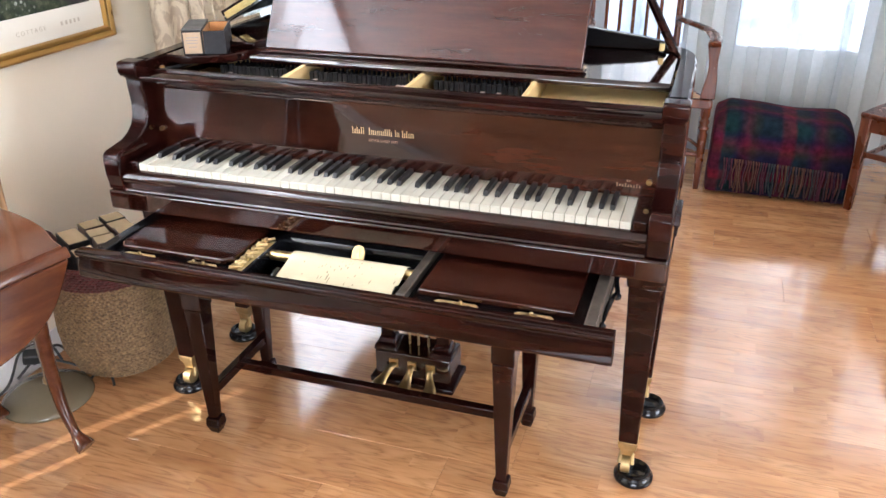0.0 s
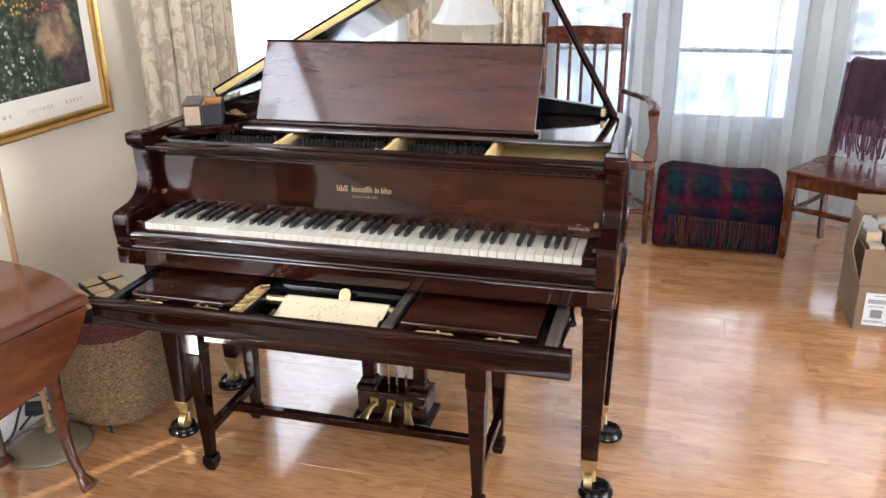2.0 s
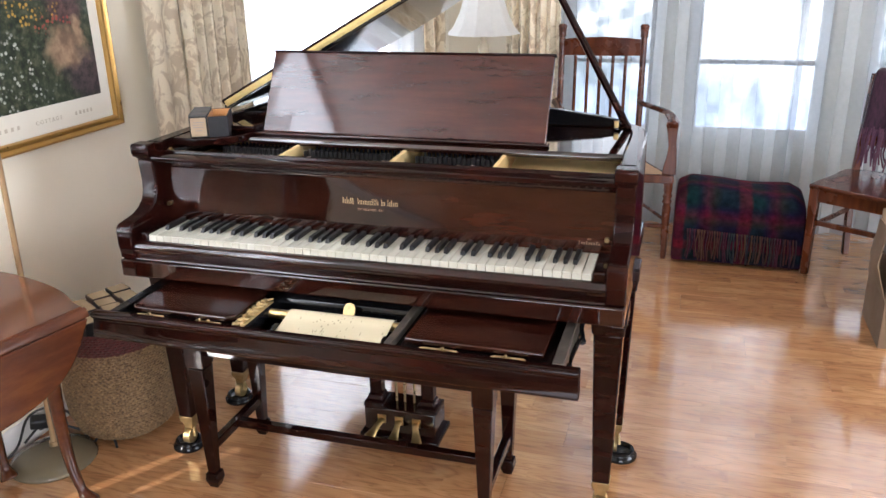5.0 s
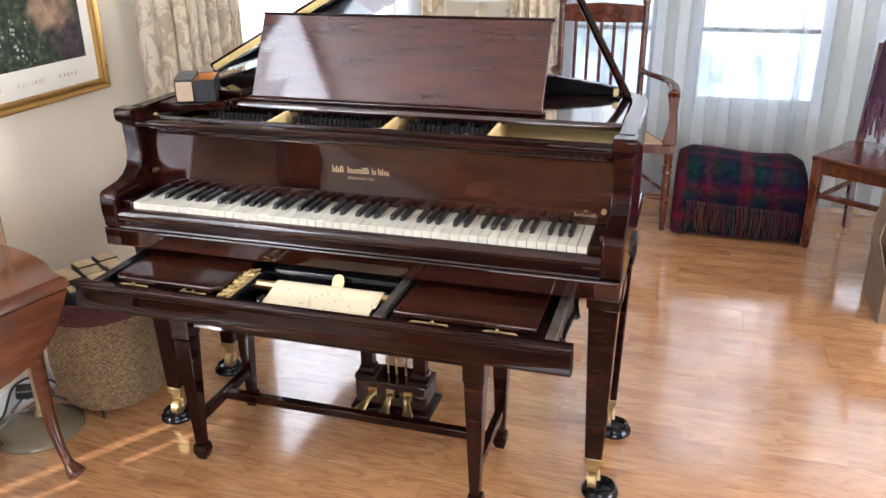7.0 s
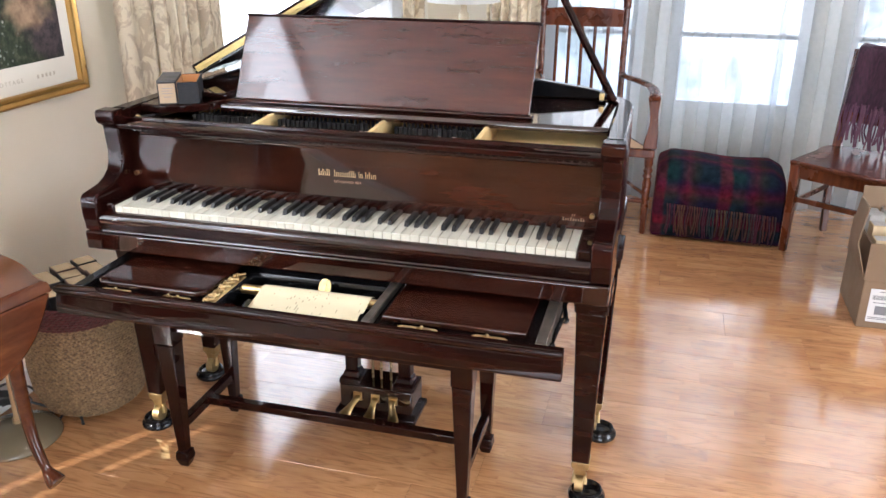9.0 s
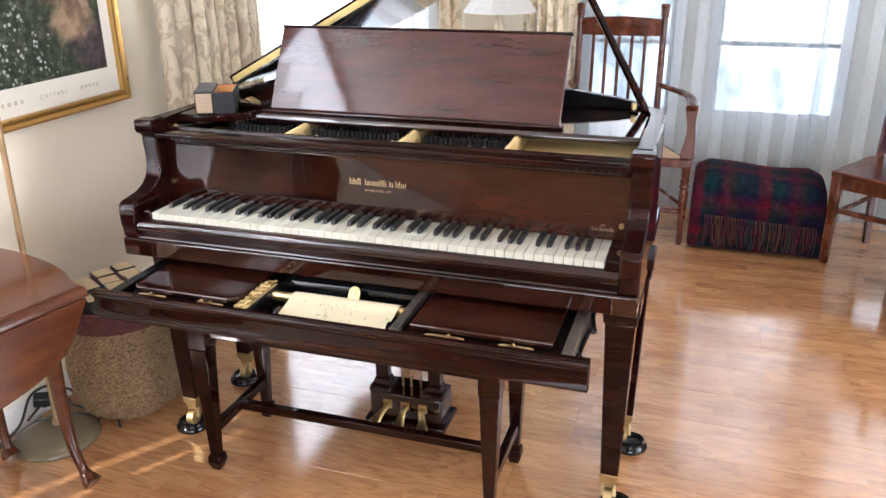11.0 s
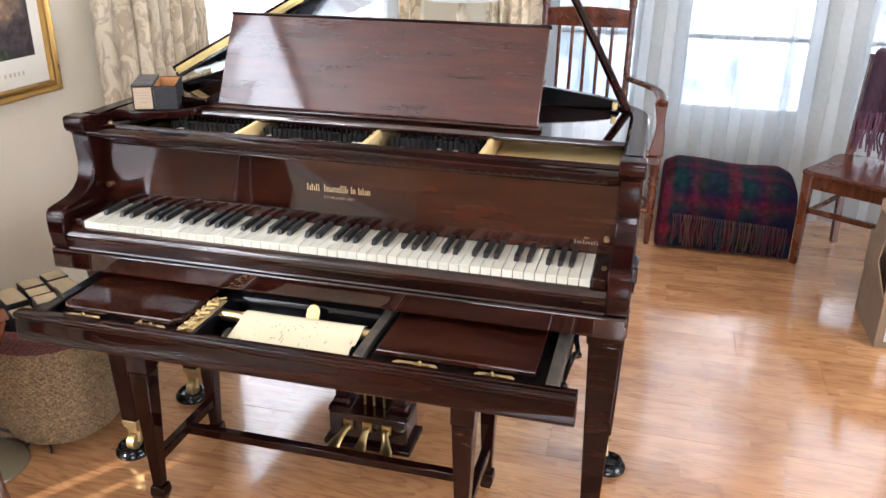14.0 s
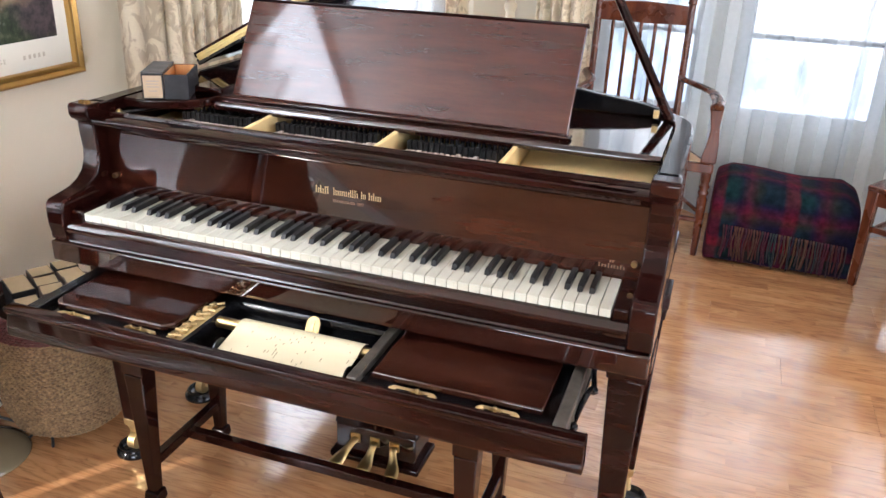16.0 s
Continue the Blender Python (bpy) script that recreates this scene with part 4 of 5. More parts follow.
for k in range(64):
    x = tracks[min(40, max(0, int(rng.gauss(19, 8))))]
    q = rng.randrange(14, len(prof) - 2) if rng.random() < 0.75 else rng.randrange(9, 14)
    p, q2 = prof[q], prof[q + 1]
    w, frac = 0.0008, rng.choice((0.4, 0.7, 1.0, 1.0))
    d = (q2 - p)
    up = 0.0007
    a, b = p, p + d * frac
    v = [ho.verts.new((x - w, a[0], a[1] + up)), ho.verts.new((x + w, a[0], a[1] + up)), ho.verts.new((x + w, b[0], b[1] + up)), ho.verts.new((x - w, b[0], b[1] + up))]
    ho.faces.new(v)
tagged(part("punched_slots", ho, PUNCH, roll), kind="stuff")
bm = bmesh.new()
tube(bm, [(-0.150, -0.165, 0.590), (0.142, -0.165, 0.590)], 0.010, 16)
part("take_up_core", bm, EBONY, roll)
for s in (-0.150, 0.142):
    bm = tube(bmesh.new(), [(s - 0.0015, -0.165, 0.592), (s + 0.0015, -0.165, 0.592)], 0.026, 24)
    part("spool_flange", bm, EBONY, roll)

# ---- bench under the drawer ----
bench = thing("piano_bench", "dark mahogany piano bench with tapered spade-foot legs pushed under the drawer", "bench", (-0.05, 0.092, 0))
part("seat", boxed(-0.455, 0.455, -0.190, 0.190, 0.515, 0.540), BENCHWOOD, bench, bevel=0.005)
part("apron", boxed(-0.40, 0.40, -0.158, -0.138, 0.440, 0.5145), BENCHWOOD, bench, bevel=0.003)
part("apron", boxed(-0.40, 0.40, 0.138, 0.158, 0.440, 0.5145), BENCHWOOD, bench, bevel=0.003)
for s in (-1, 1):
    part("side_apron", boxed(*sorted((s * 0.405, s * 0.425)), -0.13, 0.13, 0.440, 0.5145), BENCHWOOD, bench, bevel=0.003)
    part("side_stretcher", boxed(*sorted((s * 0.402, s * 0.426)), -0.128, 0.128, 0.118, 0.146), BENCHWOOD, bench, bevel=0.003)
    for q in (-1, 1):
        bm = bmesh.new()
        c = lambda z: (s * 0.414, q * 0.146, z)
        taper(bm, c(0.405), (0.056, 0.056), c(0.5148), (0.056, 0.056))
        taper(bm, c(0.050), (0.027, 0.027), c(0.402), (0.051, 0.051))
        taper(bm, c(0.026), (0.042, 0.042), c(0.050), (0.037, 0.037))
        taper(bm, c(0.0), (0.026, 0.026), c(0.026), (0.042, 0.042))
        part("leg", bm, BENCHWOOD, bench, bevel=0.0025)
part("long_stretcher", boxed(-0.402, 0.402, -0.013, 0.013, 0.119, 0.145), BENCHWOOD, bench, bevel=0.003)

# ---- drapes and the things round the piano ----
curtain("drape", "heavy cream brocade drape gathered beside the window", (-1.10, 0.985), (-1.10, 0.765), 0.02, 2.3, 2, 0.012, BROCADE, seed=12, gather=0.1)
curtain("drape", "heavy cream brocade drape hanging in deep pleats", (-1.07, 1.385), (-1.09, 0.98), 0.02, 2.3, 6, 0.036, BROCADE, over=0.35, seed=13, gather=0.1)
curtain("drape", "heavy cream brocade drape hanging in deep pleats", (-0.535, 2.66), (-0.75, 2.50), 0.02, 2.3, 4, 0.030, BROCADE, over=0.3, seed=14, gather=0.1)
curtain("drape", "pale brocade drape in narrow pleats", (0.115, 2.66), (-0.20, 2.70), 0.02, 2.3, 6, 0.028, BROCADE, over=0.35, seed=15, gather=0.1)

TABLEWOOD = wood("red_brown_table_varnish", (0.036, 0.0088, 0.0032), (0.062, 0.0162, 0.0056), (0.092, 0.0270, 0.0090), (10, 1.3, 10), 0.13, 0.0, bump=0.015, spec=0.45)
CHAIRWOOD = wood("red_oak_chair_varnish", (0.048, 0.0105, 0.0042), (0.082, 0.0195, 0.0070), (0.125, 0.033, 0.0115), (12, 12, 1.4), 0.24, 0.0, bump=0.04, spec=0.4)
SEATWOOD = wood("red_oak_seat_varnish", (0.042, 0.0092, 0.0042), (0.072, 0.0170, 0.0066), (0.105, 0.028, 0.0105), (12, 1.4, 12), 0.22, 0.1, bump=0.03, spec=0.4)
CARD = plain("brown_cardboard", (0.18, 0.118, 0.069), 0.85, spread=0.07, scale=6, bump=0.08, fine=70)
LABELWHITE = plain("white_label", (0.56, 0.56, 0.55), 0.6, spread=0.03)
INKGREY = plain("grey_print", (0.16, 0.16, 0.17), 0.7)
BOXBLACK = plain("black_leatherette", (0.013, 0.013, 0.0145), 0.6, spread=0.3, scale=60, bump=0.3, fine=260, spec=0.25)
BOXBROWN = plain("dark_brown_box", (0.06, 0.032, 0.022), 0.6, spread=0.2, bump=0.2)
BOXLABEL = plain("beige_box_label", (0.30, 0.215, 0.135), 0.75, spread=0.08, scale=30)
ENDLABEL = plain("cream_end_label", (0.42, 0.315, 0.185), 0.7, spread=0.1, scale=30)
BOXBUFF = plain("orange_buff_lining", (0.50, 0.24, 0.085), 0.8, spread=0.08)
LAMPBEIGE = plain("beige_lamp_enamel", (0.135, 0.108, 0.066), 0.2, spread=0.06, coat=0.4, bump=0.01)
POLEBRONZE = plain("bronze_lamp_pole", (0.34, 0.225, 0.115), 0.35, 0.5)
CABLE = plain("black_cable", (0.012, 0.012, 0.012), 0.45)
MATBOARD = plain("cream_mat_board", (0.70, 0.67, 0.58), 0.8, spread=0.02)
SHADECLOTH = sheer_material("white_lamp_shade", (0.90, 0.89, 0.85), 0.06)


def wicker_material(name, c0, c1):
    n = Nodes(name)
    rnd = n.add("NewGeometry").outputs["Random Per Island"]
    a = n.noise(n.coords((1, 1, 1)), 120, 4)
    col = n.mix(n.ramp(a, (0.3, (0, 0, 0)), (0.7, (1, 1, 1))), c0, c1)
    col = n.mix(1.0, col, n.ramp(rnd, (0.0, (0.72,) * 3), (1.0, (1.15,) * 3)), "MULTIPLY")
    n.set(Base_Color=col, Roughness=0.75)
    n.bump(a, 0.4, 0.001)
    return n.mat


SEAGRASS = wicker_material("seagrass_rope", (0.105, 0.060, 0.028), (0.33, 0.212, 0.104))
BURGUNDY = wicker_material("burgundy_rope", (0.055, 0.010, 0.010), (0.11, 0.022, 0.020))


def woven(bm, profile, squash, strands, rope, seed, tilt=0.0):
    """Rope courses wound over hidden ribs: each course is a ring of short bulging stitches."""
    rng = random.Random(seed)
    zs = [p[1] for p in profile]
    z, row = zs[0], 0
    while z < zs[-1]:
        r = next(a[0] + (b[0] - a[0]) * (z - a[1]) / (b[1] - a[1]) for a, b in zip(profile, profile[1:]) if a[1] <= z <= b[1])
        for k in range(strands):
            a0 = 2 * math.pi * (k + 0.5 * (row % 2)) / strands
            a1 = a0 + 2 * math.pi / strands * 1.12
            pts = []
            for j in range(4):
                a = a0 + (a1 - a0) * j / 3
                rr = r + rope * (0.55 * math.sin(math.pi * j / 3)) + rng.uniform(-0.0006, 0.0006)
                pts.append((rr * math.cos(a), squash * rr * math.sin(a), z + tilt * math.cos(a) * z + rope * 0.35 * (j / 3 - 0.5) + rng.uniform(-0.0008, 0.0008)))
            tube(bm, pts, [rope * 0.35, rope * 0.55, rope * 0.55, rope * 0.35], 5)
        z += rope * 1.02
        row += 1
    return bm


# ---- basket of roll boxes ----
basket = thing("basket", "round seagrass basket with a burgundy woven rim, filled with roll boxes", "basket", (-0.95, 0.185, 0))
SIDE = [(0.120, 0.006), (0.150, 0.03), (0.170, 0.09), (0.176, 0.16), (0.172, 0.24), (0.165, 0.330)]
tagged(part("woven_side", woven(bmesh.new(), SIDE, 1.0, 62, 0.0078, 1), SEAGRASS, basket, "natural seagrass weave"), kind="stuff")
RIMS = [(0.165, 0.330), (0.163, 0.36), (0.160, 0.395)]
tagged(part("woven_rim", woven(bmesh.new(), RIMS, 1.0, 62, 0.0078, 2), BURGUNDY, basket, "burgundy woven rim"), kind="stuff")
part("basket_lining", lathe(bmesh.new(), [(0.118, 0.0), (0.146, 0.03), (0.164, 0.10), (0.168, 0.2), (0.160, 0.30), (0.155, 0.39), (0.150, 0.39), (0.155, 0.30), (0.162, 0.2), (0.158, 0.10), (0.140, 0.035), (0.10, 0.02)], (0, 0, 0), 28), BOXBROWN, basket)
for a in (200, 15):
    c, s = math.cos(radians(a)), math.sin(radians(a))
    pts = smooth_line([(0.168 * c - 0.05 * s, 0.168 * s + 0.05 * c, 0.385), (0.186 * c - 0.045 * s, 0.186 * s + 0.045 * c, 0.420), (0.190 * c, 0.190 * s, 0.436), (0.186 * c + 0.045 * s, 0.186 * s - 0.045 * c, 0.420), (0.168 * c + 0.05 * s, 0.168 * s - 0.05 * c, 0.385)], 5)
    part("handle", tube(bmesh.new(), pts, 0.011, 8), BURGUNDY, basket, "burgundy rope handle")


rng = random.Random(5)
for r in range(3):
    for c in range(3):
        top = 0.432 + 0.012 * r + rng.uniform(-0.006, 0.010)
        at = Vector((-0.960, 0.180)) + Matrix.Rotation(radians(-33), 2) @ Vector(((c - 1) * 0.066, (r - 1) * 0.066))
        b = thing("roll_box", "upright dark roll box with a beige end label in the basket", "box", (at.x, at.y, top - 0.36), -33 + rng.uniform(-4, 4), "roll boxes in the basket")
        part("body", boxed(-0.031, 0.031, -0.031, 0.031, 0, 0.36), BOXBROWN if rng.random() < 0.5 else BOXBLACK, b, bevel=0.0015)
        part("end_label", boxed(-0.0275, 0.0275, -0.0275, 0.0275, 0.36, 0.3612), ENDLABEL, b, "beige paper end label")

# ---- open roll box on the piano ----
rb = thing("open_roll_box", "open black roll box with buff lining standing on the piano", "box", (-0.583, 0.212, TOP + 0.001), 26)
bm = bmesh.new()
box(bm, 0.0, 0.052, 0.0, 0.145, 0.0, 0.062)
part("box_tray", bm, BOXBLACK, rb, "black leatherette tray", bevel=0.002)
part("box_label", boxed(0.004, 0.048, -0.0012, -0.0002, 0.004, 0.058), BOXLABEL, rb, "beige printed end label")
bm = bmesh.new()
for z, a, b in ((0.044, 0.012, 0.042), (0.037, 0.010, 0.040), (0.030, 0.012, 0.041), (0.020, 0.016, 0.036)):
    box(bm, a, b, -0.0018, -0.0011, z, z + 0.0016)
part("label_print", bm, INKGREY, rb)
bm = bmesh.new()
box(bm, 0.0535, 0.110, 0.0, 0.004, 0.0, 0.060), box(bm, 0.0535, 0.110, 0.141, 0.145, 0.0, 0.060), box(bm, 0.106, 0.110, 0.004, 0.141, 0.0, 0.060), box(bm, 0.0535, 0.106, 0.004, 0.141, 0.0, 0.004)
part("box_lid", bm, BOXBLACK, rb, "hinged black box lid lying open", bevel=0.001)
bm = bmesh.new()
box(bm, 0.0542, 0.1055, 0.0045, 0.1405, 0.0042, 0.0055), box(bm, 0.1045, 0.1058, 0.0045, 0.1405, 0.0055, 0.0585), box(bm, 0.0542, 0.1045, 0.1395, 0.1408, 0.0055, 0.0585), box(bm, 0.0525, 0.0538, 0.0045, 0.1405, 0.0055, 0.0585)
part("lid_lining", bm, BOXBUFF, rb, "orange buff paper lining")
bm = bmesh.new()
prism(bm, [(0.0, 0.0625), (0.052, 0.0625), (0.052, 0.066), (0.0, 0.066)], "y", 0.0, 0.145)
part("box_top", bm, plain("grey_cloth_board", (0.055, 0.054, 0.053), 0.6, spread=0.15, bump=0.2), rb, bevel=0.0012)

# ---- drop-leaf table ----
EDGE0, EDGE1 = Vector((-0.560, -0.345)), Vector((-0.665, -0.835))
edge_way = (EDGE1 - EDGE0).normalized()
inward = Vector((edge_way.y, -edge_way.x))
table = thing("drop_leaf_table", "red-brown drop-leaf side table with cabriole legs and a hanging leaf", "table")
TZ = 0.700
L = (EDGE1 - EDGE0).length + 0.25
out = []
for u, v in [(0.0, 0.0), (-0.012, 0.05), (-0.045, 0.14), (-0.062, 0.26), (-0.060, 0.40), (-0.02, 0.55)]:
    p = EDGE0 + edge_way * u + inward * v
    out.append((p.x, p.y))
out = [tuple(p) for p in smooth_line(out, 6)]
for u, v in [(L, 0.55), (L, 0.0)]:
    p = EDGE0 + edge_way * u + inward * v
    out.append((p.x, p.y))
part("tabletop", prism(bmesh.new(), out, "z", TZ - 0.020, TZ), TABLEWOOD, table, "polished reddish tabletop with a moulded edge", bevel=0.006, segments=3)
bm = bmesh.new()
q0, q1 = EDGE0 - edge_way * 0.004, EDGE0 + edge_way * L
sweep(bm, [q0, q1], [(-0.002, TZ - 0.004), (0.006, TZ - 0.008), (0.009, TZ - 0.016), (0.012, TZ - 0.022), (0.012, TZ - 0.026), (-0.002, TZ - 0.026)])
part("rule_joint", bm, TABLEWOOD, table, sharp=60)
leaf = []
for u, z in [(0.004, TZ - 0.027), (0.032, 0.622), (0.066, 0.575), (0.120, 0.537), (0.20, 0.514), (0.31, 0.501), (0.48, 0.496), (L, 0.496)]:
    leaf.append((u, z))
leaf = [tuple(p) for p in smooth_line(leaf, 5)] + [(L, TZ - 0.027)]
bm = prism(bmesh.new(), leaf, "y", 0.0, 0.018)
m = Matrix(((edge_way.x, -inward.x, 0, EDGE0.x), (edge_way.y, -inward.y, 0, EDGE0.y), (0, 0, 1, 0), (0, 0, 0, 1)))
bm.transform(m)
bmesh.ops.recalc_face_normals(bm, faces=bm.faces)
part("hanging_leaf", bm, TABLEWOOD, table, "hanging curved drop leaf", bevel=0.004)


def cabriole(x, y, dx, dy):
    pts = smooth_line([(x, y, 0.655), (x, y, 0.58), (x - 0.2 * dx, y - 0.2 * dy, 0.46), (x - 0.3 * dx, y - 0.3 * dy, 0.30), (x - 0.1 * dx, y - 0.1 * dy, 0.15), (x + 0.45 * dx, y + 0.45 * dy, 0.065), (x + 0.9 * dx, y + 0.9 * dy, 0.036), (x + 1.2 * dx, y + 1.2 * dy, 0.024)], 5)
    n = len(pts)
    rad = [0.030 - 0.017 * min(1, k / (0.68 * n)) for k in range(n)]
    for k in range(n):
        f = k / (n - 1)
        if f > 0.72:
            rad[k] = 0.013 + 0.013 * math.sin((f - 0.72) / 0.28 * math.pi * 0.62)
    return tube(bmesh.new(), pts, rad, 12)


part("leg", cabriole(-0.795, -0.245, 0.045, -0.006), TABLEWOOD, table, "cabriole leg with a pad foot", sharp=60)
part("leg", cabriole(-1.085, -0.215, 0.016, -0.004), TABLEWOOD, table, sharp=60)
part("leg", cabriole(-0.905, -0.86, 0.045, -0.006), TABLEWOOD, table, sharp=60)
part("leg", cabriole(-1.110, -0.86, 0.016, -0.004), TABLEWOOD, table, sharp=60)
part("apron", boxed(-1.10, -0.80, -0.262, -0.242, 0.57, 0.679), TABLEWOOD, table, bevel=0.003)
part("apron", boxed(-1.10, -0.92, -0.87, -0.85, 0.57, 0.679), TABLEWOOD, table, bevel=0.003)

# ---- floor lamp and its cord ----
lamp = thing("floor_lamp", "floor lamp with a beige enamel dome base and thin bronze pole", "floor lamp", (-1.035, -0.075, 0))
part("base", lathe(bmesh.new(), [(0.128, 0.0), (0.131, 0.004), (0.129, 0.010), (0.118, 0.022), (0.09, 0.036), (0.05, 0.044), (0.02, 0.047)], (0, 0, 0), 40), LAMPBEIGE, lamp, "glossy beige domed base", sharp=60)
part("pole", tube(bmesh.new(), [(0, 0.012, 0.045), (0.010, 0.012, 0.6), (0.028, 0.012, 1.55)], 0.0085, 12), POLEBRONZE, lamp, "thin bronze pole")
part("socket", tube(bmesh.new(), [(0, 0.012, 0.044), (0, 0.012, 0.062)], 0.014, 14), POLEBRONZE, lamp)
part("lamp_shade", lathe(bmesh.new(), [(0.17, 1.48), (0.172, 1.482), (0.10, 1.72), (0.098, 1.72), (0.168, 1.482)], (0.028, 0.012, 0), 32), SHADECLOTH, lamp, "pale fabric shade")
cord = thing("power_cord", "tangled black power cord with a plug block on the floor", "cable")
for k, pts in enumerate(([(-1.17, 0.02, 0.03), (-1.10, 0.035, 0.05), (-1.02, 0.08, 0.006), (-0.93, 0.07, 0.006), (-0.88, 0.03, 0.006)], [(-1.17, -0.05, 0.02), (-1.14, 0.02, 0.07), (-1.09, 0.06, 0.09), (-1.03, 0.06, 0.02), (-0.97, 0.03, 0.008), (-1.0, 0.10, 0.006)], [(-1.17, -0.20, 0.006), (-1.13, -0.12, 0.05), (-1.165, -0.02, 0.10), (-1.12, 0.04, 0.11), (-1.05, 0.02, 0.07)], [(-1.18, -0.28, 0.006), (-1.16, -0.22, 0.05), (-1.13, -0.19, 0.03), (-1.15, -0.24, 0.006)])):
    part("cord", tube(bmesh.new(), smooth_line(pts, 7), 0.0042, 7), CABLE, cord)
bm = boxed(-0.028, 0.028, -0.02, 0.02, 0.0, 0.034)
bm.transform(pose(-1.145, 0.0, 0.06, 12, 8, 40))
part("plug_block", bm, CABLE, cord, "black plug block", bevel=0.005)

# ---- framed print on the wall ----
FY0, FY1, FZ0, FZ1, FX = -0.36, 0.652, 0.928, 1.74, X0


def print_material():
    """A painted cottage garden: hazy spires, a flower border and a sandy path."""
    n = Nodes("garden_print")
    v = n.coords()
    wander = n.add("VectorMath", {"operation": "SCALE"}, Vector=n.add("TexNoise", None, Vector=v, Scale=16.0, Detail=5.0).outputs[1], Scale=0.10).outputs[0]
    loose = n._sum(v, wander)

    def patch(y, z, ry, rz, soft=0.35):
        """A ragged patch of the picture about y, z."""
        m = n.add("Mapping", None, Vector=loose, Location=(0, -(y + 0.05) / ry, -(z + 0.05) / rz), Scale=(0, 1 / ry, 1 / rz))
        d = n.add("VectorMath", {"operation": "LENGTH"}, Vector=m.outputs[0]).outputs["Value"]
        return n.ramp(d, (1 - soft, (1, 1, 1)), (1.0, (0, 0, 0)))

    def both(a, b):
        return n.mix(1.0, a, b, "MULTIPLY")

    leaf = n.noise(v, 46, 5, 0.65)
    col = n.ramp(leaf, (0.32, (0.008, 0.012, 0.008)), (0.5, (0.030, 0.042, 0.022)), (0.68, (0.095, 0.105, 0.062)))
    stems = n.noise(n.coords((1, 55, 7)), 2.0, 3)
    haze = n.ramp(stems, (0.35, (0.050, 0.060, 0.058)), (0.62, (0.22, 0.21, 0.215)))
    col = n.mix(both(patch(0.25, 1.50, 0.50, 0.13), (0.9,) * 3), col, haze)
    col = n.mix(patch(0.46, 1.35, 0.10, 0.07), col, n.ramp(leaf, (0.35, (0.030, 0.018, 0.022)), (0.65, (0.13, 0.070, 0.062))))
    col = n.mix(patch(0.53, 1.13, 0.13, 0.10), col, n.ramp(leaf, (0.35, (0.020, 0.016, 0.020)), (0.65, (0.085, 0.062, 0.062))))
    sand = n.ramp(n.noise(v, 22, 4), (0.35, (0.17, 0.105, 0.068)), (0.65, (0.42, 0.29, 0.18)))
    col = n.mix(patch(0.435, 1.215, 0.105, 0.075, 0.5), col, sand)
    col = n.mix(patch(0.500, 1.275, 0.035, 0.060, 0.5), col, sand)
    dots = n.add("TexVoronoi", None, Vector=v, Scale=62.0)
    petal = n.ramp(dots.outputs["Distance"], (0.24, (1, 1, 1)), (0.42, (0, 0, 0)))
    some = n.ramp(n.noise(v, 19, 3), (0.46, (0, 0, 0)), (0.55, (1, 1, 1)))
    col = n.mix(both(both(petal, some), patch(0.20, 1.15, 0.20, 0.13)), col, (0.52, 0.54, 0.50))
    col = n.mix(both(both(petal, some), patch(0.26, 1.335, 0.22, 0.055)), col, (0.50, 0.29, 0.045))
    col = n.mix(both(petal, patch(0.40, 1.30, 0.10, 0.03)), col, (0.30, 0.055, 0.045))
    n.set(Base_Color=col, Roughness=0.45, Coat_Weight=0.2)
    return n.mat


pic = thing("framed_print", "gilt-framed garden print with a wide cream mat on the wall", "picture", (0, 0, 0))
path = [(FY0, FZ0), (FY1, FZ0), (FY1, FZ1), (FY0, FZ1)]
bm = bmesh.new()
sweep(bm, path, [(0.0, 0.0), (0.0, 0.020), (0.004, 0.028), (0.010, 0.031), (0.016, 0.028), (0.020, 0.022), (0.026, 0.026), (0.033, 0.024), (0.037, 0.016), (0.037, 0.0)], closed=True)
bm.transform(Matrix(((0, 0, 1, FX + 0.012), (1, 0, 0, 0), (0, 1, 0, 0), (0, 0, 0, 1))))
bmesh.ops.recalc_face_normals(bm, faces=bm.faces)
part("gilt_frame", bm, GILT, pic, "moulded gold frame", sharp=30)
part("backing", boxed(FX + 0.001, FX + 0.0125, FY0 + 0.02, FY1 - 0.02, FZ0 + 0.02, FZ1 - 0.02), CARD, pic)
part("mat_board", boxed(FX + 0.013, FX + 0.022, FY0 + 0.034, FY1 - 0.034, FZ0 + 0.034, FZ1 - 0.034), MATBOARD, pic, "cream mat board")
pr = part("garden_print", boxed(FX + 0.0222, FX + 0.0236, FY0 + 0.08, FY1 - 0.083, FZ0 + 0.122, FZ1 - 0.09), print_material(), pic, "soft garden scene with flowers and a path")
lettering("caption", "C O T T A G E", 0.0185, Matrix.Translation((FX + 0.0226, 0.31, 0.997)) @ Matrix(((0, 0, 1, 0), (1, 0, 0, 0), (0, 1, 0, 0), (0, 0, 0, 1))), plain("grey_caption_ink", (0.50, 0.46, 0.37), 0.8), pic)
CAPTION_INK = bpy.data.materials["grey_caption_ink"]
for y, w in ((0.10, 0.013), (0.125, 0.013), (0.15, 0.013), (0.175, 0.012), (0.43, 0.011), (0.45, 0.011), (0.468, 0.011), (0.486, 0.010), (0.504, 0.010)):
    part("caption_bar", boxed(FX + 0.0221, FX + 0.0228, y, y + w * 0.8, 0.998, 1.010), CAPTION_INK, pic)


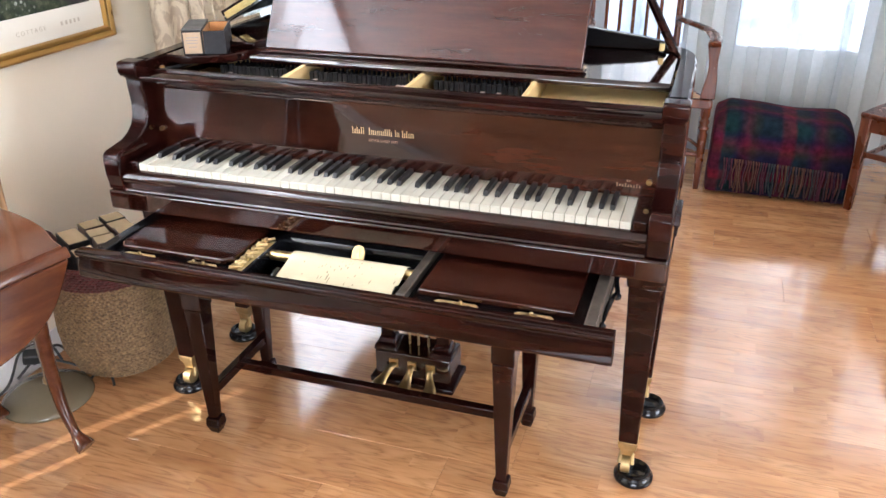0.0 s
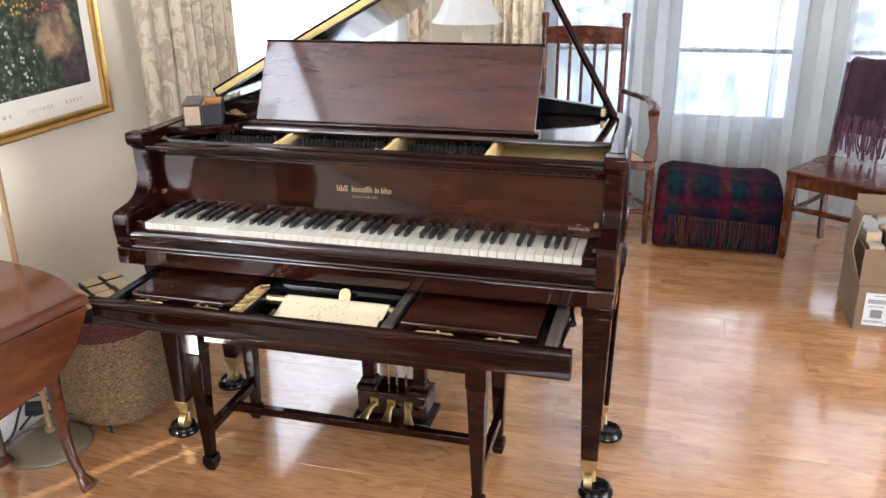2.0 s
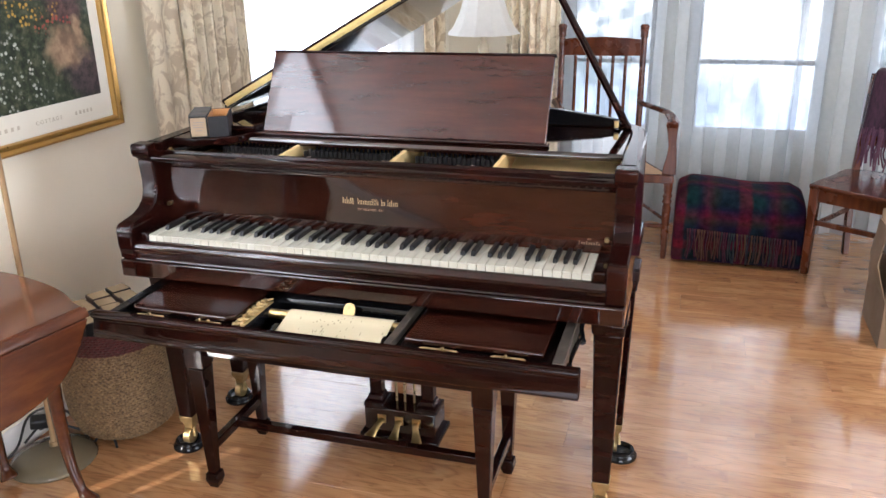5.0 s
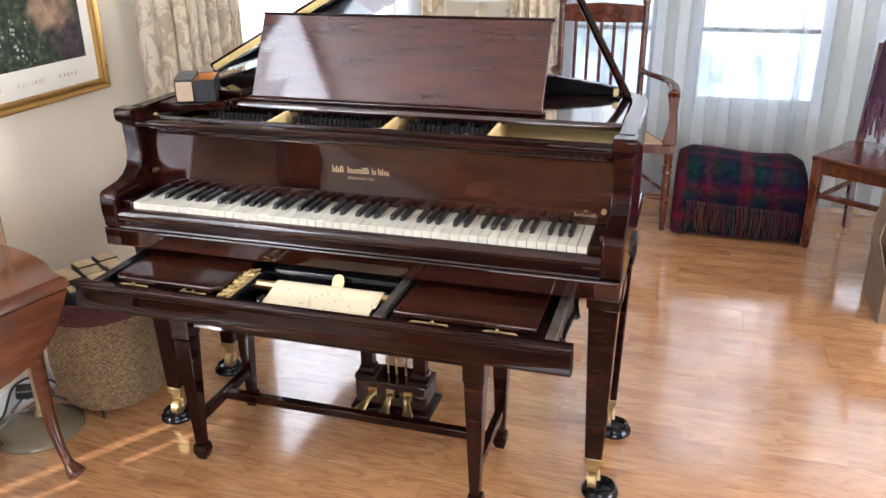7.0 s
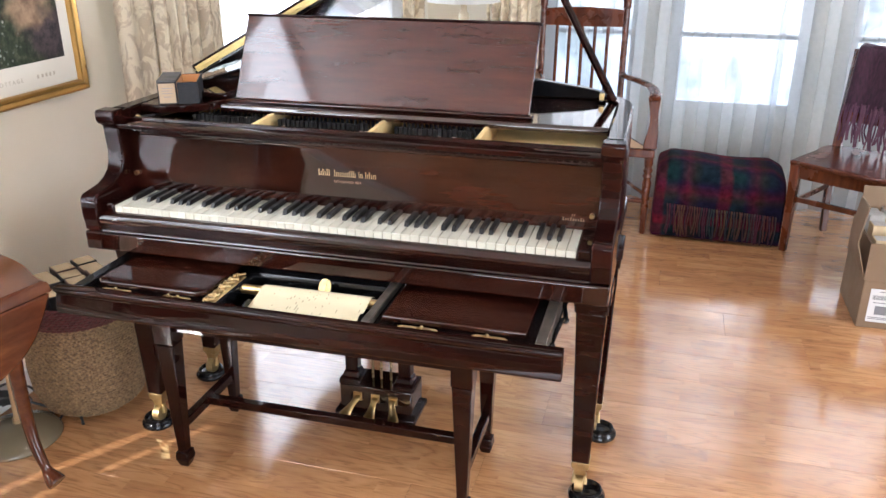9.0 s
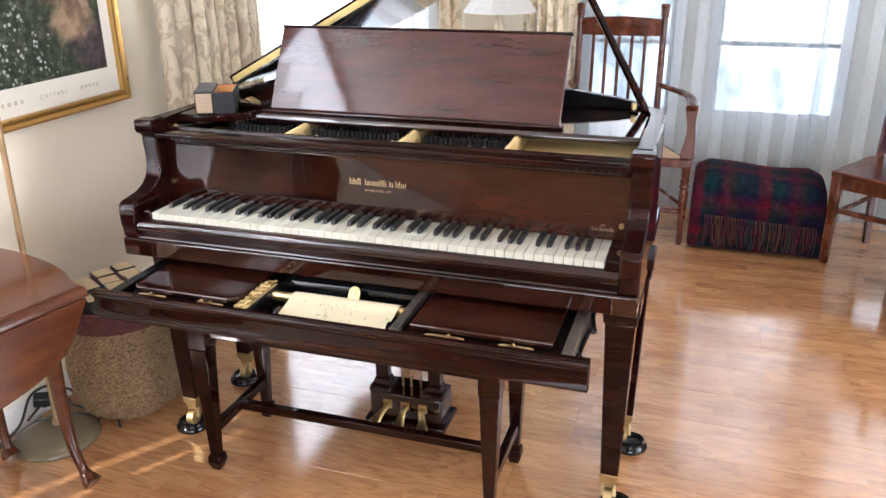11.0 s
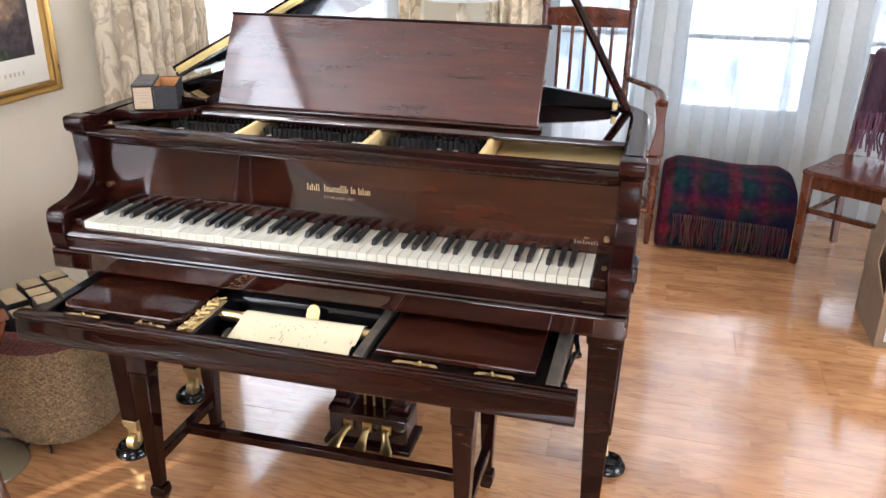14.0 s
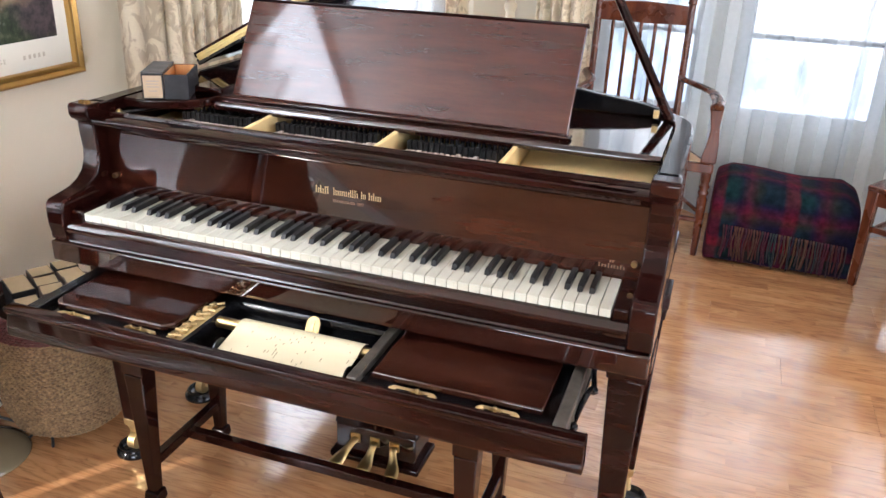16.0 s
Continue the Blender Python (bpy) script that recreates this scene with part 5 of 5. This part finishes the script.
# ---- spindle-back armchair by the sheer curtains ----
def plaid_material():
    n = Nodes("plaid_wool")
    v = n.coords()
    sep = n.add("SeparateXYZ", None, Vector=v)
    # the cloth runs over the top and down the front: one length for both
    run = n.add("Math", {"operation": "SUBTRACT"})
    n.nt.links.new(sep.outputs[1], run.inputs[0]), n.nt.links.new(sep.outputs[2], run.inputs[1])

    def bands(value, period, shift):
        f = n.add("Math", {"operation": "MULTIPLY_ADD"})
        n.nt.links.new(value, f.inputs[0])
        f.inputs[1].default_value, f.inputs[2].default_value = 1 / period, shift
        g = n.add("Math", {"operation": "FRACT"})
        n.nt.links.new(f.outputs[0], g.inputs[0])
        r = n.add("ValToRGB", None, Fac=g.outputs[0])
        r.color_ramp.interpolation = "LINEAR"
        el = r.color_ramp.elements
        stops = [(0.0, (0.020, 0.016, 0.055)), (0.14, (0.022, 0.022, 0.070)), (0.20, (0.30, 0.018, 0.045)), (0.33, (0.34, 0.022, 0.045)), (0.38, (0.018, 0.075, 0.075)), (0.52, (0.016, 0.060, 0.065)), (0.58, (0.028, 0.020, 0.085)), (0.70, (0.25, 0.014, 0.050)), (0.80, (0.085, 0.055, 0.030)), (0.90, (0.020, 0.020, 0.065))]
        while len(el) < len(stops):
            el.new(0.5)
        for e, (p, c) in zip(el, stops):
            e.position, e.color = p, (*c, 1)
        return r.outputs[0]

    soft = n.noise(v, 35, 4)
    wob = n.add("Math", {"operation": "MULTIPLY_ADD"})
    n.nt.links.new(n.noise(v, 9, 3), wob.inputs[0])
    wob.inputs[1].default_value = 0.03
    n.nt.links.new(sep.outputs[0], wob.inputs[2])
    col = n.mix(0.5, bands(wob.outputs[0], 0.31, 0.13), bands(run.outputs[0], 0.27, 0.35))
    col = n.mix(1.0, col, n.ramp(soft, (0.3, (0.14,) * 3), (0.7, (0.38,) * 3)), "MULTIPLY")
    n.set(Base_Color=col, Roughness=0.95, Specular_IOR_Level=0.1)
    n.bump(n.noise(v, 240, 3), 0.5, 0.002)
    return n.mat


def yarn(name, colours):
    n = Nodes(name)
    info = n.nt.nodes.new("ShaderNodeObjectInfo").outputs["Random"]
    stops = [(k / max(1, len(colours) - 1), c) for k, c in enumerate(colours)]
    col = n.mix(0.12, n.ramp(info, *stops), n.ramp(n.noise(n.coords((1, 1, 0.4)), 160, 3), (0.3, (0.01,) * 3), (0.7, (0.2, 0.15, 0.12))))
    n.set(Base_Color=col, Roughness=0.95, Specular_IOR_Level=0.15)
    return n.mat


PLAID = plaid_material()
FRINGE = yarn("plaid_fringe_yarn", [(0.005, 0.024, 0.028), (0.050, 0.007, 0.012), (0.075, 0.034, 0.017), (0.004, 0.006, 0.022), (0.056, 0.005, 0.020), (0.008, 0.028, 0.032)])


def chenille_material():
    n = Nodes("purple_chenille")
    a = n.noise(n.coords((6, 6, 1)), 18, 4)
    col = n.ramp(a, (0.3, (0.015, 0.0036, 0.011)), (0.7, (0.042, 0.0105, 0.026)))
    n.set(Base_Color=col, Roughness=0.9, Sheen_Weight=0.3, Sheen_Roughness=0.35)
    n.bump(n.noise(n.coords(), 150, 4), 0.6, 0.002)
    return n.mat


CHENILLE = chenille_material()
MAUVE = yarn("mauve_fringe_yarn", [(0.080, 0.030, 0.058), (0.11, 0.048, 0.078), (0.060, 0.020, 0.044), (0.13, 0.062, 0.090)])
CANE = plain("woven_cane", (0.46, 0.30, 0.16), 0.6, spread=0.12, scale=60, bump=0.5, fine=200)

arm = thing("armchair", "red oak spindle-back armchair with a carved crest and cane seat", "chair", (0.43, 2.40, 0))
SX = 0.305
for s in (-1, 1):
    # back posts lean slightly back and carry a small finial
    bx = s * 0.212 - 0.095
    pts = smooth_line([(bx, 0.175, 0.0), (bx, 0.165, 0.42), (bx, 0.19, 0.66), (bx, 0.225, 1.06)], 4)
    bm = tube(bmesh.new(), pts, 0.0165, 8)
    lathe(bm, [(0.015, 0), (0.022, 0.006), (0.019, 0.014), (0.022, 0.05), (0.024, 0.058), (0.017, 0.068)], (bx, 0.227, 1.055), 12)
    part("back_post", bm, CHAIRWOOD, arm, "turned back post", sharp=50)
    fx = s * 0.30
    bm = lathe(bmesh.new(), [(0.013, 0), (0.015, 0.02), (0.019, 0.20), (0.022, 0.27), (0.016, 0.285), (0.024, 0.30), (0.017, 0.315), (0.024, 0.33), (0.017, 0.345), (0.022, 0.36), (0.022, 0.40)], (fx, -0.175, 0), 14)
    part("front_leg", bm, CHAIRWOOD, arm, "turned front leg", sharp=50)
    # a flat sawn board, waisted above its foot
    inner = smooth_line([(-0.034, 0.440), (-0.030, 0.475), (-0.018, 0.530), (-0.013, 0.585), (-0.020, 0.640), (-0.030, 0.690)], 4)
    outer = smooth_line([(0.030, 0.690), (0.026, 0.655), (0.024, 0.600), (0.030, 0.530), (0.032, 0.440)], 4)
    bm = prism(bmesh.new(), [(fx + s * p[0], p[1]) for p in inner + outer], "y", -0.190, -0.156)
    part("arm_support", bm, CHAIRWOOD, arm, "flat shaped arm support", bevel=0.004, sharp=50)
    ap = smooth_line([(bx, 0.185, 0.735), (bx + s * 0.02, 0.15, 0.728), (fx * 0.9 - 0.01, 0.02, 0.712), (fx, -0.12, 0.700), (fx, -0.20, 0.697), (fx, -0.222, 0.690)], 4)
    n = len(ap)
    part("arm_rest", tube(bmesh.new(), ap, [0.017 + 0.012 * min(1, k / (n * 0.7)) for k in range(n - 1)] + [0.020], 10, 0.55), CHAIRWOOD, arm, "curved scrolled arm rest", sharp=60)
    part("side_stretcher", tube(bmesh.new(), [(fx, -0.17, 0.20), (bx, 0.17, 0.21)], 0.009, 10), CHAIRWOOD, arm)
    bm = boxed(-0.012, 0.012, -0.185, 0.18, 0.40, 0.438)
    sh = (bx - fx) / 0.365
    for v in bm.verts:
        v.co.x += fx + (v.co.y + 0.185) * sh
    part("seat_rail", bm, CHAIRWOOD, arm, bevel=0.004)
part("crest_rail", prism(bmesh.new(), [(-0.295, 0.965), (-0.09, 0.962), (0.105, 0.965), (0.105, 1.048), (0.04, 1.054), (-0.09, 1.060), (-0.23, 1.054), (-0.295, 1.048)], "y", 0.205, 0.227), CHAIRWOOD, arm, "crest rail carved with leaves", bevel=0.004)
crest = bpy.data.objects["crest_rail"]
rng = random.Random(8)
for k in range(9):
    u = -0.215 + 0.031 * k
    bm = tube(bmesh.new(), smooth_line([(u - 0.018, 0.2035, 1.002 + rng.uniform(-0.012, 0.012)), (u, 0.2005, 1.012 + rng.uniform(-0.014, 0.014)), (u + 0.02, 0.2035, 1.004 + rng.uniform(-0.012, 0.012))], 4), [0.002, 0.004, 0.006, 0.007, 0.007, 0.006, 0.005, 0.003, 0.0015], 6, 0.7)
    part("carved_leaf", bm, CHAIRWOOD, crest)
part("lower_rail", boxed(-0.295, 0.105, 0.178, 0.196, 0.555, 0.582), CHAIRWOOD, arm, bevel=0.003)
for k in range(5):
    x = -0.232 + 0.0655 * k
    part("spindle", tube(bmesh.new(), [(x, 0.186, 0.582), (x, 0.200, 0.78), (x, 0.215, 0.966)], 0.0085, 8, 0.7), CHAIRWOOD, arm)
part("seat_front", boxed(-0.325, 0.325, -0.205, -0.178, 0.398, 0.440), CHAIRWOOD, arm, "moulded seat front rail", bevel=0.006)
part("cane_seat", prism(bmesh.new(), [(-0.285, -0.177), (0.285, -0.177), (0.11, 0.175), (-0.30, 0.175)], "z", 0.432, 0.441), CANE, arm, "woven cane seat")
part("front_stretcher", tube(bmesh.new(), [(-0.30, -0.175, 0.17), (0.30, -0.175, 0.17)], 0.011, 10), CHAIRWOOD, arm)
part("back_stretcher", tube(bmesh.new(), [(-0.30, 0.17, 0.25), (0.11, 0.17, 0.25)], 0.009, 10), CHAIRWOOD, arm)

# ---- plaid covered ottoman ----
otto = thing("ottoman", "ottoman draped with a red, green and navy plaid wool blanket", "ottoman", (1.075, 2.375, 0))
bm = bmesh.new()
NX, NP = 36, 40
prof = smooth_line([(-0.185, 0.012), (-0.192, 0.12), (-0.195, 0.24), (-0.182, 0.325), (-0.13, 0.372), (0.0, 0.386), (0.12, 0.380), (0.165, 0.345), (0.175, 0.2), (0.175, 0.012)], 5)
grid = []
noise.seed_set(3)
for i in range(NX + 1):
    u = -0.305 + 0.61 * i / NX
    e = abs(u) / 0.305
    drop = 1 - 0.10 * max(0, e - 0.78) / 0.22
    row = []
    for q in prof:
        w = noise.noise(Vector((u * 5, q[0] * 5, q[1] * 5)))
        sag = 0.010 * math.sin(u * 9 + 0.6) * (q[1] / 0.386)
        bulge = 1.0 + 0.04 * w
        x = u + (0.012 * (0.4 - q[1]) * (1 if u > 0 else -1) if e > 0.8 else 0)
        row.append(bm.verts.new((x, q[0] * bulge, max(0.008, q[1] * drop - sag * 0.7 - (0.02 * (u + 0.305) / 0.61 * q[1] / 0.386) + 0.006 * w))))
    grid.append(row)
for a, b in zip(grid, grid[1:]):
    for j in range(len(prof) - 1):
        bm.faces.new((a[j], b[j], b[j + 1], a[j + 1]))
for row in (grid[0], grid[-1]):
    bm.faces.new(row)
bmesh.ops.recalc_face_normals(bm, faces=bm.faces)
body = part("plaid_blanket", bm, PLAID, otto, "plaid wool blanket with knotted fringe", sharp=75)
m = body.modifiers.new("soft", "SUBSURF")
m.levels = m.render_levels = 1
rng = random.Random(17)
for k in range(44):
    u = -0.235 + 0.50 * k / 43
    z0 = 0.185 - 0.025 * k / 43
    ln = rng.uniform(0.125, 0.165)
    y = -0.203
    pts = [(u, y + 0.006, z0), (u + rng.uniform(-0.003, 0.003), y - 0.004, z0 - 0.02), (u + rng.uniform(-0.006, 0.006), y - 0.004, z0 - ln * 0.55), (u + rng.uniform(-0.009, 0.009), y, max(0.012, z0 - ln))]
    part("fringe_tassel", tube(bmesh.new(), smooth_line(pts, 3), [0.0035, 0.0045, 0.005, 0.0036, 0.0042, 0.004, 0.0042, 0.0045, 0.0042, 0.0030], 5), FRINGE, body)

# ---- side chair with a throw ----
side = thing("side_chair", "plain red-brown wooden side chair with a solid seat", "chair", (1.668, 2.222, 0), -32)
W, D = 0.205, 0.190
part("seat", prism(bmesh.new(), [tuple(p) for p in smooth_line([(-W - 0.022, -D - 0.03), (0.0, -D - 0.045), (W + 0.022, -D - 0.03), (W + 0.02, 0.0), (W - 0.01, D + 0.01), (-W + 0.01, D + 0.01), (-W - 0.02, 0.0), (-W - 0.022, -D - 0.03)], 6)[:-1]], "z", 0.428, 0.450), SEATWOOD, side, "dished solid wooden seat", bevel=0.007, segments=3)
for s in (-1, 1):
    bm = bmesh.new()
    taper(bm, (s * W, -D, 0.0), (0.030, 0.030), (s * W, -D, 0.428), (0.042, 0.042))
    part("front_leg", bm, CHAIRWOOD, side, bevel=0.004)
    pts = smooth_line([(s * (W - 0.012), D + 0.03, 0.0), (s * (W - 0.012), D, 0.30), (s * (W - 0.012), D + 0.005, 0.46), (s * (W - 0.008), D + 0.075, 0.905)], 5)
    bm = tube(bmesh.new(), pts, 0.021, 4)
    part("back_post", bm, CHAIRWOOD, side, bevel=0.003)
    part("side_stretcher", boxed(*sorted((s * (W - 0.008), s * (W - 0.022))), -D + 0.01, D, 0.24, 0.262), CHAIRWOOD, side, bevel=0.003)
    part("side_apron", boxed(*sorted((s * (W - 0.004), s * (W - 0.022))), -D + 0.015, D - 0.01, 0.37, 0.427), CHAIRWOOD, side, bevel=0.003)
part("front_apron", boxed(-W + 0.018, W - 0.018, -D - 0.010, -D + 0.010, 0.365, 0.427), CHAIRWOOD, side, bevel=0.003)
part("front_stretcher", boxed(-W + 0.012, W - 0.012, -D - 0.009, -D + 0.009, 0.252, 0.276), CHAIRWOOD, side, bevel=0.003)
for z in (0.84, 0.70, 0.57):
    part("back_rail", boxed(-W + 0.025, W - 0.025, D + 0.016 + (z - 0.57) * 0.15, D + 0.034 + (z - 0.57) * 0.15, z, z + 0.05), CHAIRWOOD, side, bevel=0.004)
throw = thing("throw_blanket", "deep purple chenille throw with long fringe over the chair back", "blanket", (1.668, 2.222, 0), -32)
bm = bmesh.new()
line = smooth_line([(D - 0.014, 0.635), (D + 0.012, 0.76), (D + 0.034, 0.865), (D + 0.050, 0.912), (D + 0.085, 0.932), (D + 0.118, 0.910), (D + 0.112, 0.78), (D + 0.085, 0.62)], 5)
grid = []
for i in range(31):
    u = -0.178 + 0.366 * i / 30
    row = []
    for q in line:
        f = 0.010 * math.sin(u * 34 + 1.0) + 0.006 * math.sin(u * 71)
        row.append(bm.verts.new((u, q[0] - f * (1 if q[0] < D + 0.07 else -0.5) - 0.012, q[1] + 0.006 * math.sin(u * 17))))
    grid.append(row)
for a, b in zip(grid, grid[1:]):
    for j in range(len(line) - 1):
        bm.faces.new((a[j], b[j], b[j + 1], a[j + 1]))
cloth = part("cloth", bm, CHENILLE, throw, sharp=180)
m = cloth.modifiers.new("thick", "SOLIDIFY")
m.thickness, m.offset = 0.008, 0
for k in range(46):
    u = -0.176 + 0.362 * k / 45
    ln = rng.uniform(0.13, 0.19)
    f = 0.010 * math.sin(u * 34 + 1.0)
    y = D - 0.026 - f
    pts = [(u, y, 0.655 + rng.uniform(-0.01, 0.02)), (u + rng.uniform(-0.006, 0.006), y - 0.012, 0.60), (u + rng.uniform(-0.010, 0.010), y - 0.012, 0.55), (u + rng.uniform(-0.014, 0.014), y - 0.010, 0.64 - ln)]
    part("fringe_strand", tube(bmesh.new(), smooth_line(pts, 3), 0.0042, 5), MAUVE, throw)

# ---- cartons of roll boxes ----
low = thing("carton", "closed brown cardboard carton with a white shipping label", "carton", (1.578, 1.40, 0))
part("box_body", boxed(0, 0.46, 0, 0.34, 0, 0.196), CARD, low, bevel=0.003)
lab = part("shipping_label", boxed(0.030, 0.118, -0.0016, -0.0004, 0.028, 0.166), LABELWHITE, low, "white printed shipping label")
bm = bmesh.new()
x = 0.040
while x < 0.106:
    w = 0.0012 + 0.002 * rng.random()
    box(bm, x, x + w, -0.0022, -0.0015, 0.122, 0.140)
    x += w + 0.0014
for z, a, b in ((0.154, 0.060, 0.110), (0.108, 0.045, 0.100), (0.040, 0.036, 0.112), (0.046, 0.036, 0.104)):
    box(bm, a, b, -0.0022, -0.0015, z, z + 0.003)
box(bm, 0.055, 0.098, -0.0021, -0.0015, 0.060, 0.096)
part("label_print", bm, INKGREY, lab, "grey printed bars")
up = thing("carton", "open brown cardboard carton packed with roll boxes", "carton", (1.575, 1.40, 0.1965))
bm = bmesh.new()
for sides in ((0, 0.46, 0, 0.005, 0, 0.150), (0, 0.46, 0.335, 0.34, 0, 0.150), (0, 0.005, 0.005, 0.335, 0, 0.150), (0.455, 0.46, 0.005, 0.335, 0, 0.150), (0.005, 0.455, 0.005, 0.335, 0, 0.005)):
    box(bm, *sides)
part("box_body", bm, CARD, up)
bm = prism(bmesh.new(), [(0.0, 0.002), (-0.046, 0.145), (-0.030, 0.290), (-0.026, 0.290), (-0.042, 0.145), (0.004, 0.002)], "y", 0.004, 0.150)
part("flap", bm, CARD, up, "upright side flap")
bm = prism(bmesh.new(), [(0.337, 0.150), (0.352, 0.272), (0.356, 0.272), (0.341, 0.150)], "x", 0.02, 0.45)
part("flap", bm, CARD, up)
GREYBOX = plain("grey_roll_box", (0.30, 0.29, 0.27), 0.7, spread=0.15, scale=30)
for r in range(4):
    for k in range(6):
        x, y = 1.575 + 0.045 + 0.070 * k, 1.40 + 0.050 + 0.076 * r
        h = 0.150 + rng.uniform(-0.004, 0.038) + 0.012 * r
        tone = (GREYBOX, ENDLABEL, BOXBROWN, CARD, GREYBOX)[rng.randrange(5)]
        b = thing("roll_box", "slim grey and cream roll box packed in the carton", "box", (x, y, 0.203), rng.uniform(-3, 3), "roll boxes in the carton")
        part("body", boxed(-0.028, 0.028, -0.031, 0.031, 0, h), tone, b, bevel=0.002)
        part("end_label", boxed(-0.024, 0.024, -0.026, 0.026, h, h + 0.001), GREYBOX if rng.random() < 0.5 else BOXLABEL, b)

# ---- table lamp and small frame on a side table behind the piano ----
st = thing("side_table", "small round wooden side table behind the piano", "table", (-0.20, 2.42, 0))
part("tabletop", lathe(bmesh.new(), [(0.24, 0.665), (0.25, 0.675), (0.25, 0.685), (0.24, 0.69)], (0, 0, 0), 32), TABLEWOOD, st)
part("pedestal", lathe(bmesh.new(), [(0.14, 0.0), (0.13, 0.03), (0.03, 0.08), (0.025, 0.35), (0.04, 0.5), (0.03, 0.6), (0.08, 0.664)], (0, 0, 0), 20), TABLEWOOD, st)
tl = thing("table_lamp", "table lamp with a white panelled bell shade and turned cream stem", "lamp", (-0.268, 2.46, 0.691))
prof = [(0.196, 0.395), (0.165, 0.43), (0.130, 0.50), (0.105, 0.58), (0.088, 0.665)]
bm = lathe(bmesh.new(), prof + [(r - 0.002, z) for r, z in reversed(prof)], (0, 0, 0), 12)
part("shade", bm, SHADECLOTH, tl, "white panelled fabric shade", sharp=20)
STEMCREAM = plain("cream_glazed_stem", (0.62, 0.52, 0.36), 0.3, spread=0.08)
part("stem", lathe(bmesh.new(), [(0.075, 0), (0.078, 0.012), (0.05, 0.03), (0.02, 0.05), (0.018, 0.10), (0.034, 0.16), (0.040, 0.21), (0.028, 0.26), (0.020, 0.29), (0.030, 0.31), (0.030, 0.33), (0.018, 0.345), (0.014, 0.42), (0.006, 0.62)], (0, 0, 0), 20), STEMCREAM, tl, "turned cream stem", sharp=50)
fr = thing("photo_frame", "small gilt picture frame standing on the side table", "frame", (-0.090, 2.38, 0.691))
bm = bmesh.new()
sweep(bm, [(-0.10, 0.0), (0.10, 0.0), (0.10, 0.275), (-0.10, 0.275)], [(0, 0), (0, 0.012), (0.006, 0.016), (0.016, 0.012), (0.018, 0.0)], closed=True)
bm.transform(Matrix(((1, 0, 0, 0), (0, 0, -1, 0), (0, 1, 0, 0), (0, 0, 0, 1))))
bmesh.ops.recalc_face_normals(bm, faces=bm.faces)
part("gilt_frame", bm, GILT, fr)
part("frame_panel", boxed(-0.085, 0.085, -0.006, 0.004, 0.012, 0.265), MATBOARD, fr, "pale mat panel")

# ---- floor planks ----
PL, PW = 1.285, 0.193
floor_ob = bpy.data.objects["floor"]
rng = random.Random(30)
plank_meshes = {}


def plank_mesh(x0, x1, w):
    """One plank, whole or sawn off at a wall; alike ones share a mesh."""
    key = (round(x0, 3), round(x1, 3), round(w, 3))
    if key not in plank_meshes:
        bm = boxed(key[0] + 0.0002, key[1] - 0.0002, 0.0002, key[2] - 0.0002, -0.006, 0.0)
        bmesh.ops.bevel(bm, geom=[e for e in bm.edges if all(v.co.z > -0.001 for v in e.verts)], offset=0.0004, segments=1, affect="EDGES")
        plank_meshes[key] = mesh_of("plank", bm, FLOOR)
    return plank_meshes[key]


for r in range(int((Y1 + 0.05 - Y0) / PW) + 1):
    y = Y0 + r * PW
    w = min(PW, Y1 + 0.05 - y)
    if w < 0.02:
        continue
    west = X0 - 0.01 if y < BAY_A[1] else X0 - 0.01 + (y - BAY_A[1]) * (BAY_B[0] - BAY_A[0]) / (BAY_B[1] - BAY_A[1])
    x = X0 - 0.15 - rng.random() * PL
    while x < X1:
        x0, x1 = max(0.0, west - x), min(PL, X1 + 0.01 - x)
        if x1 - x0 > 0.01:
            p = new("plank", plank_mesh(x0, x1, w))
            p.parent = floor_ob
            p.location = (x, y, 0)
        x += PL
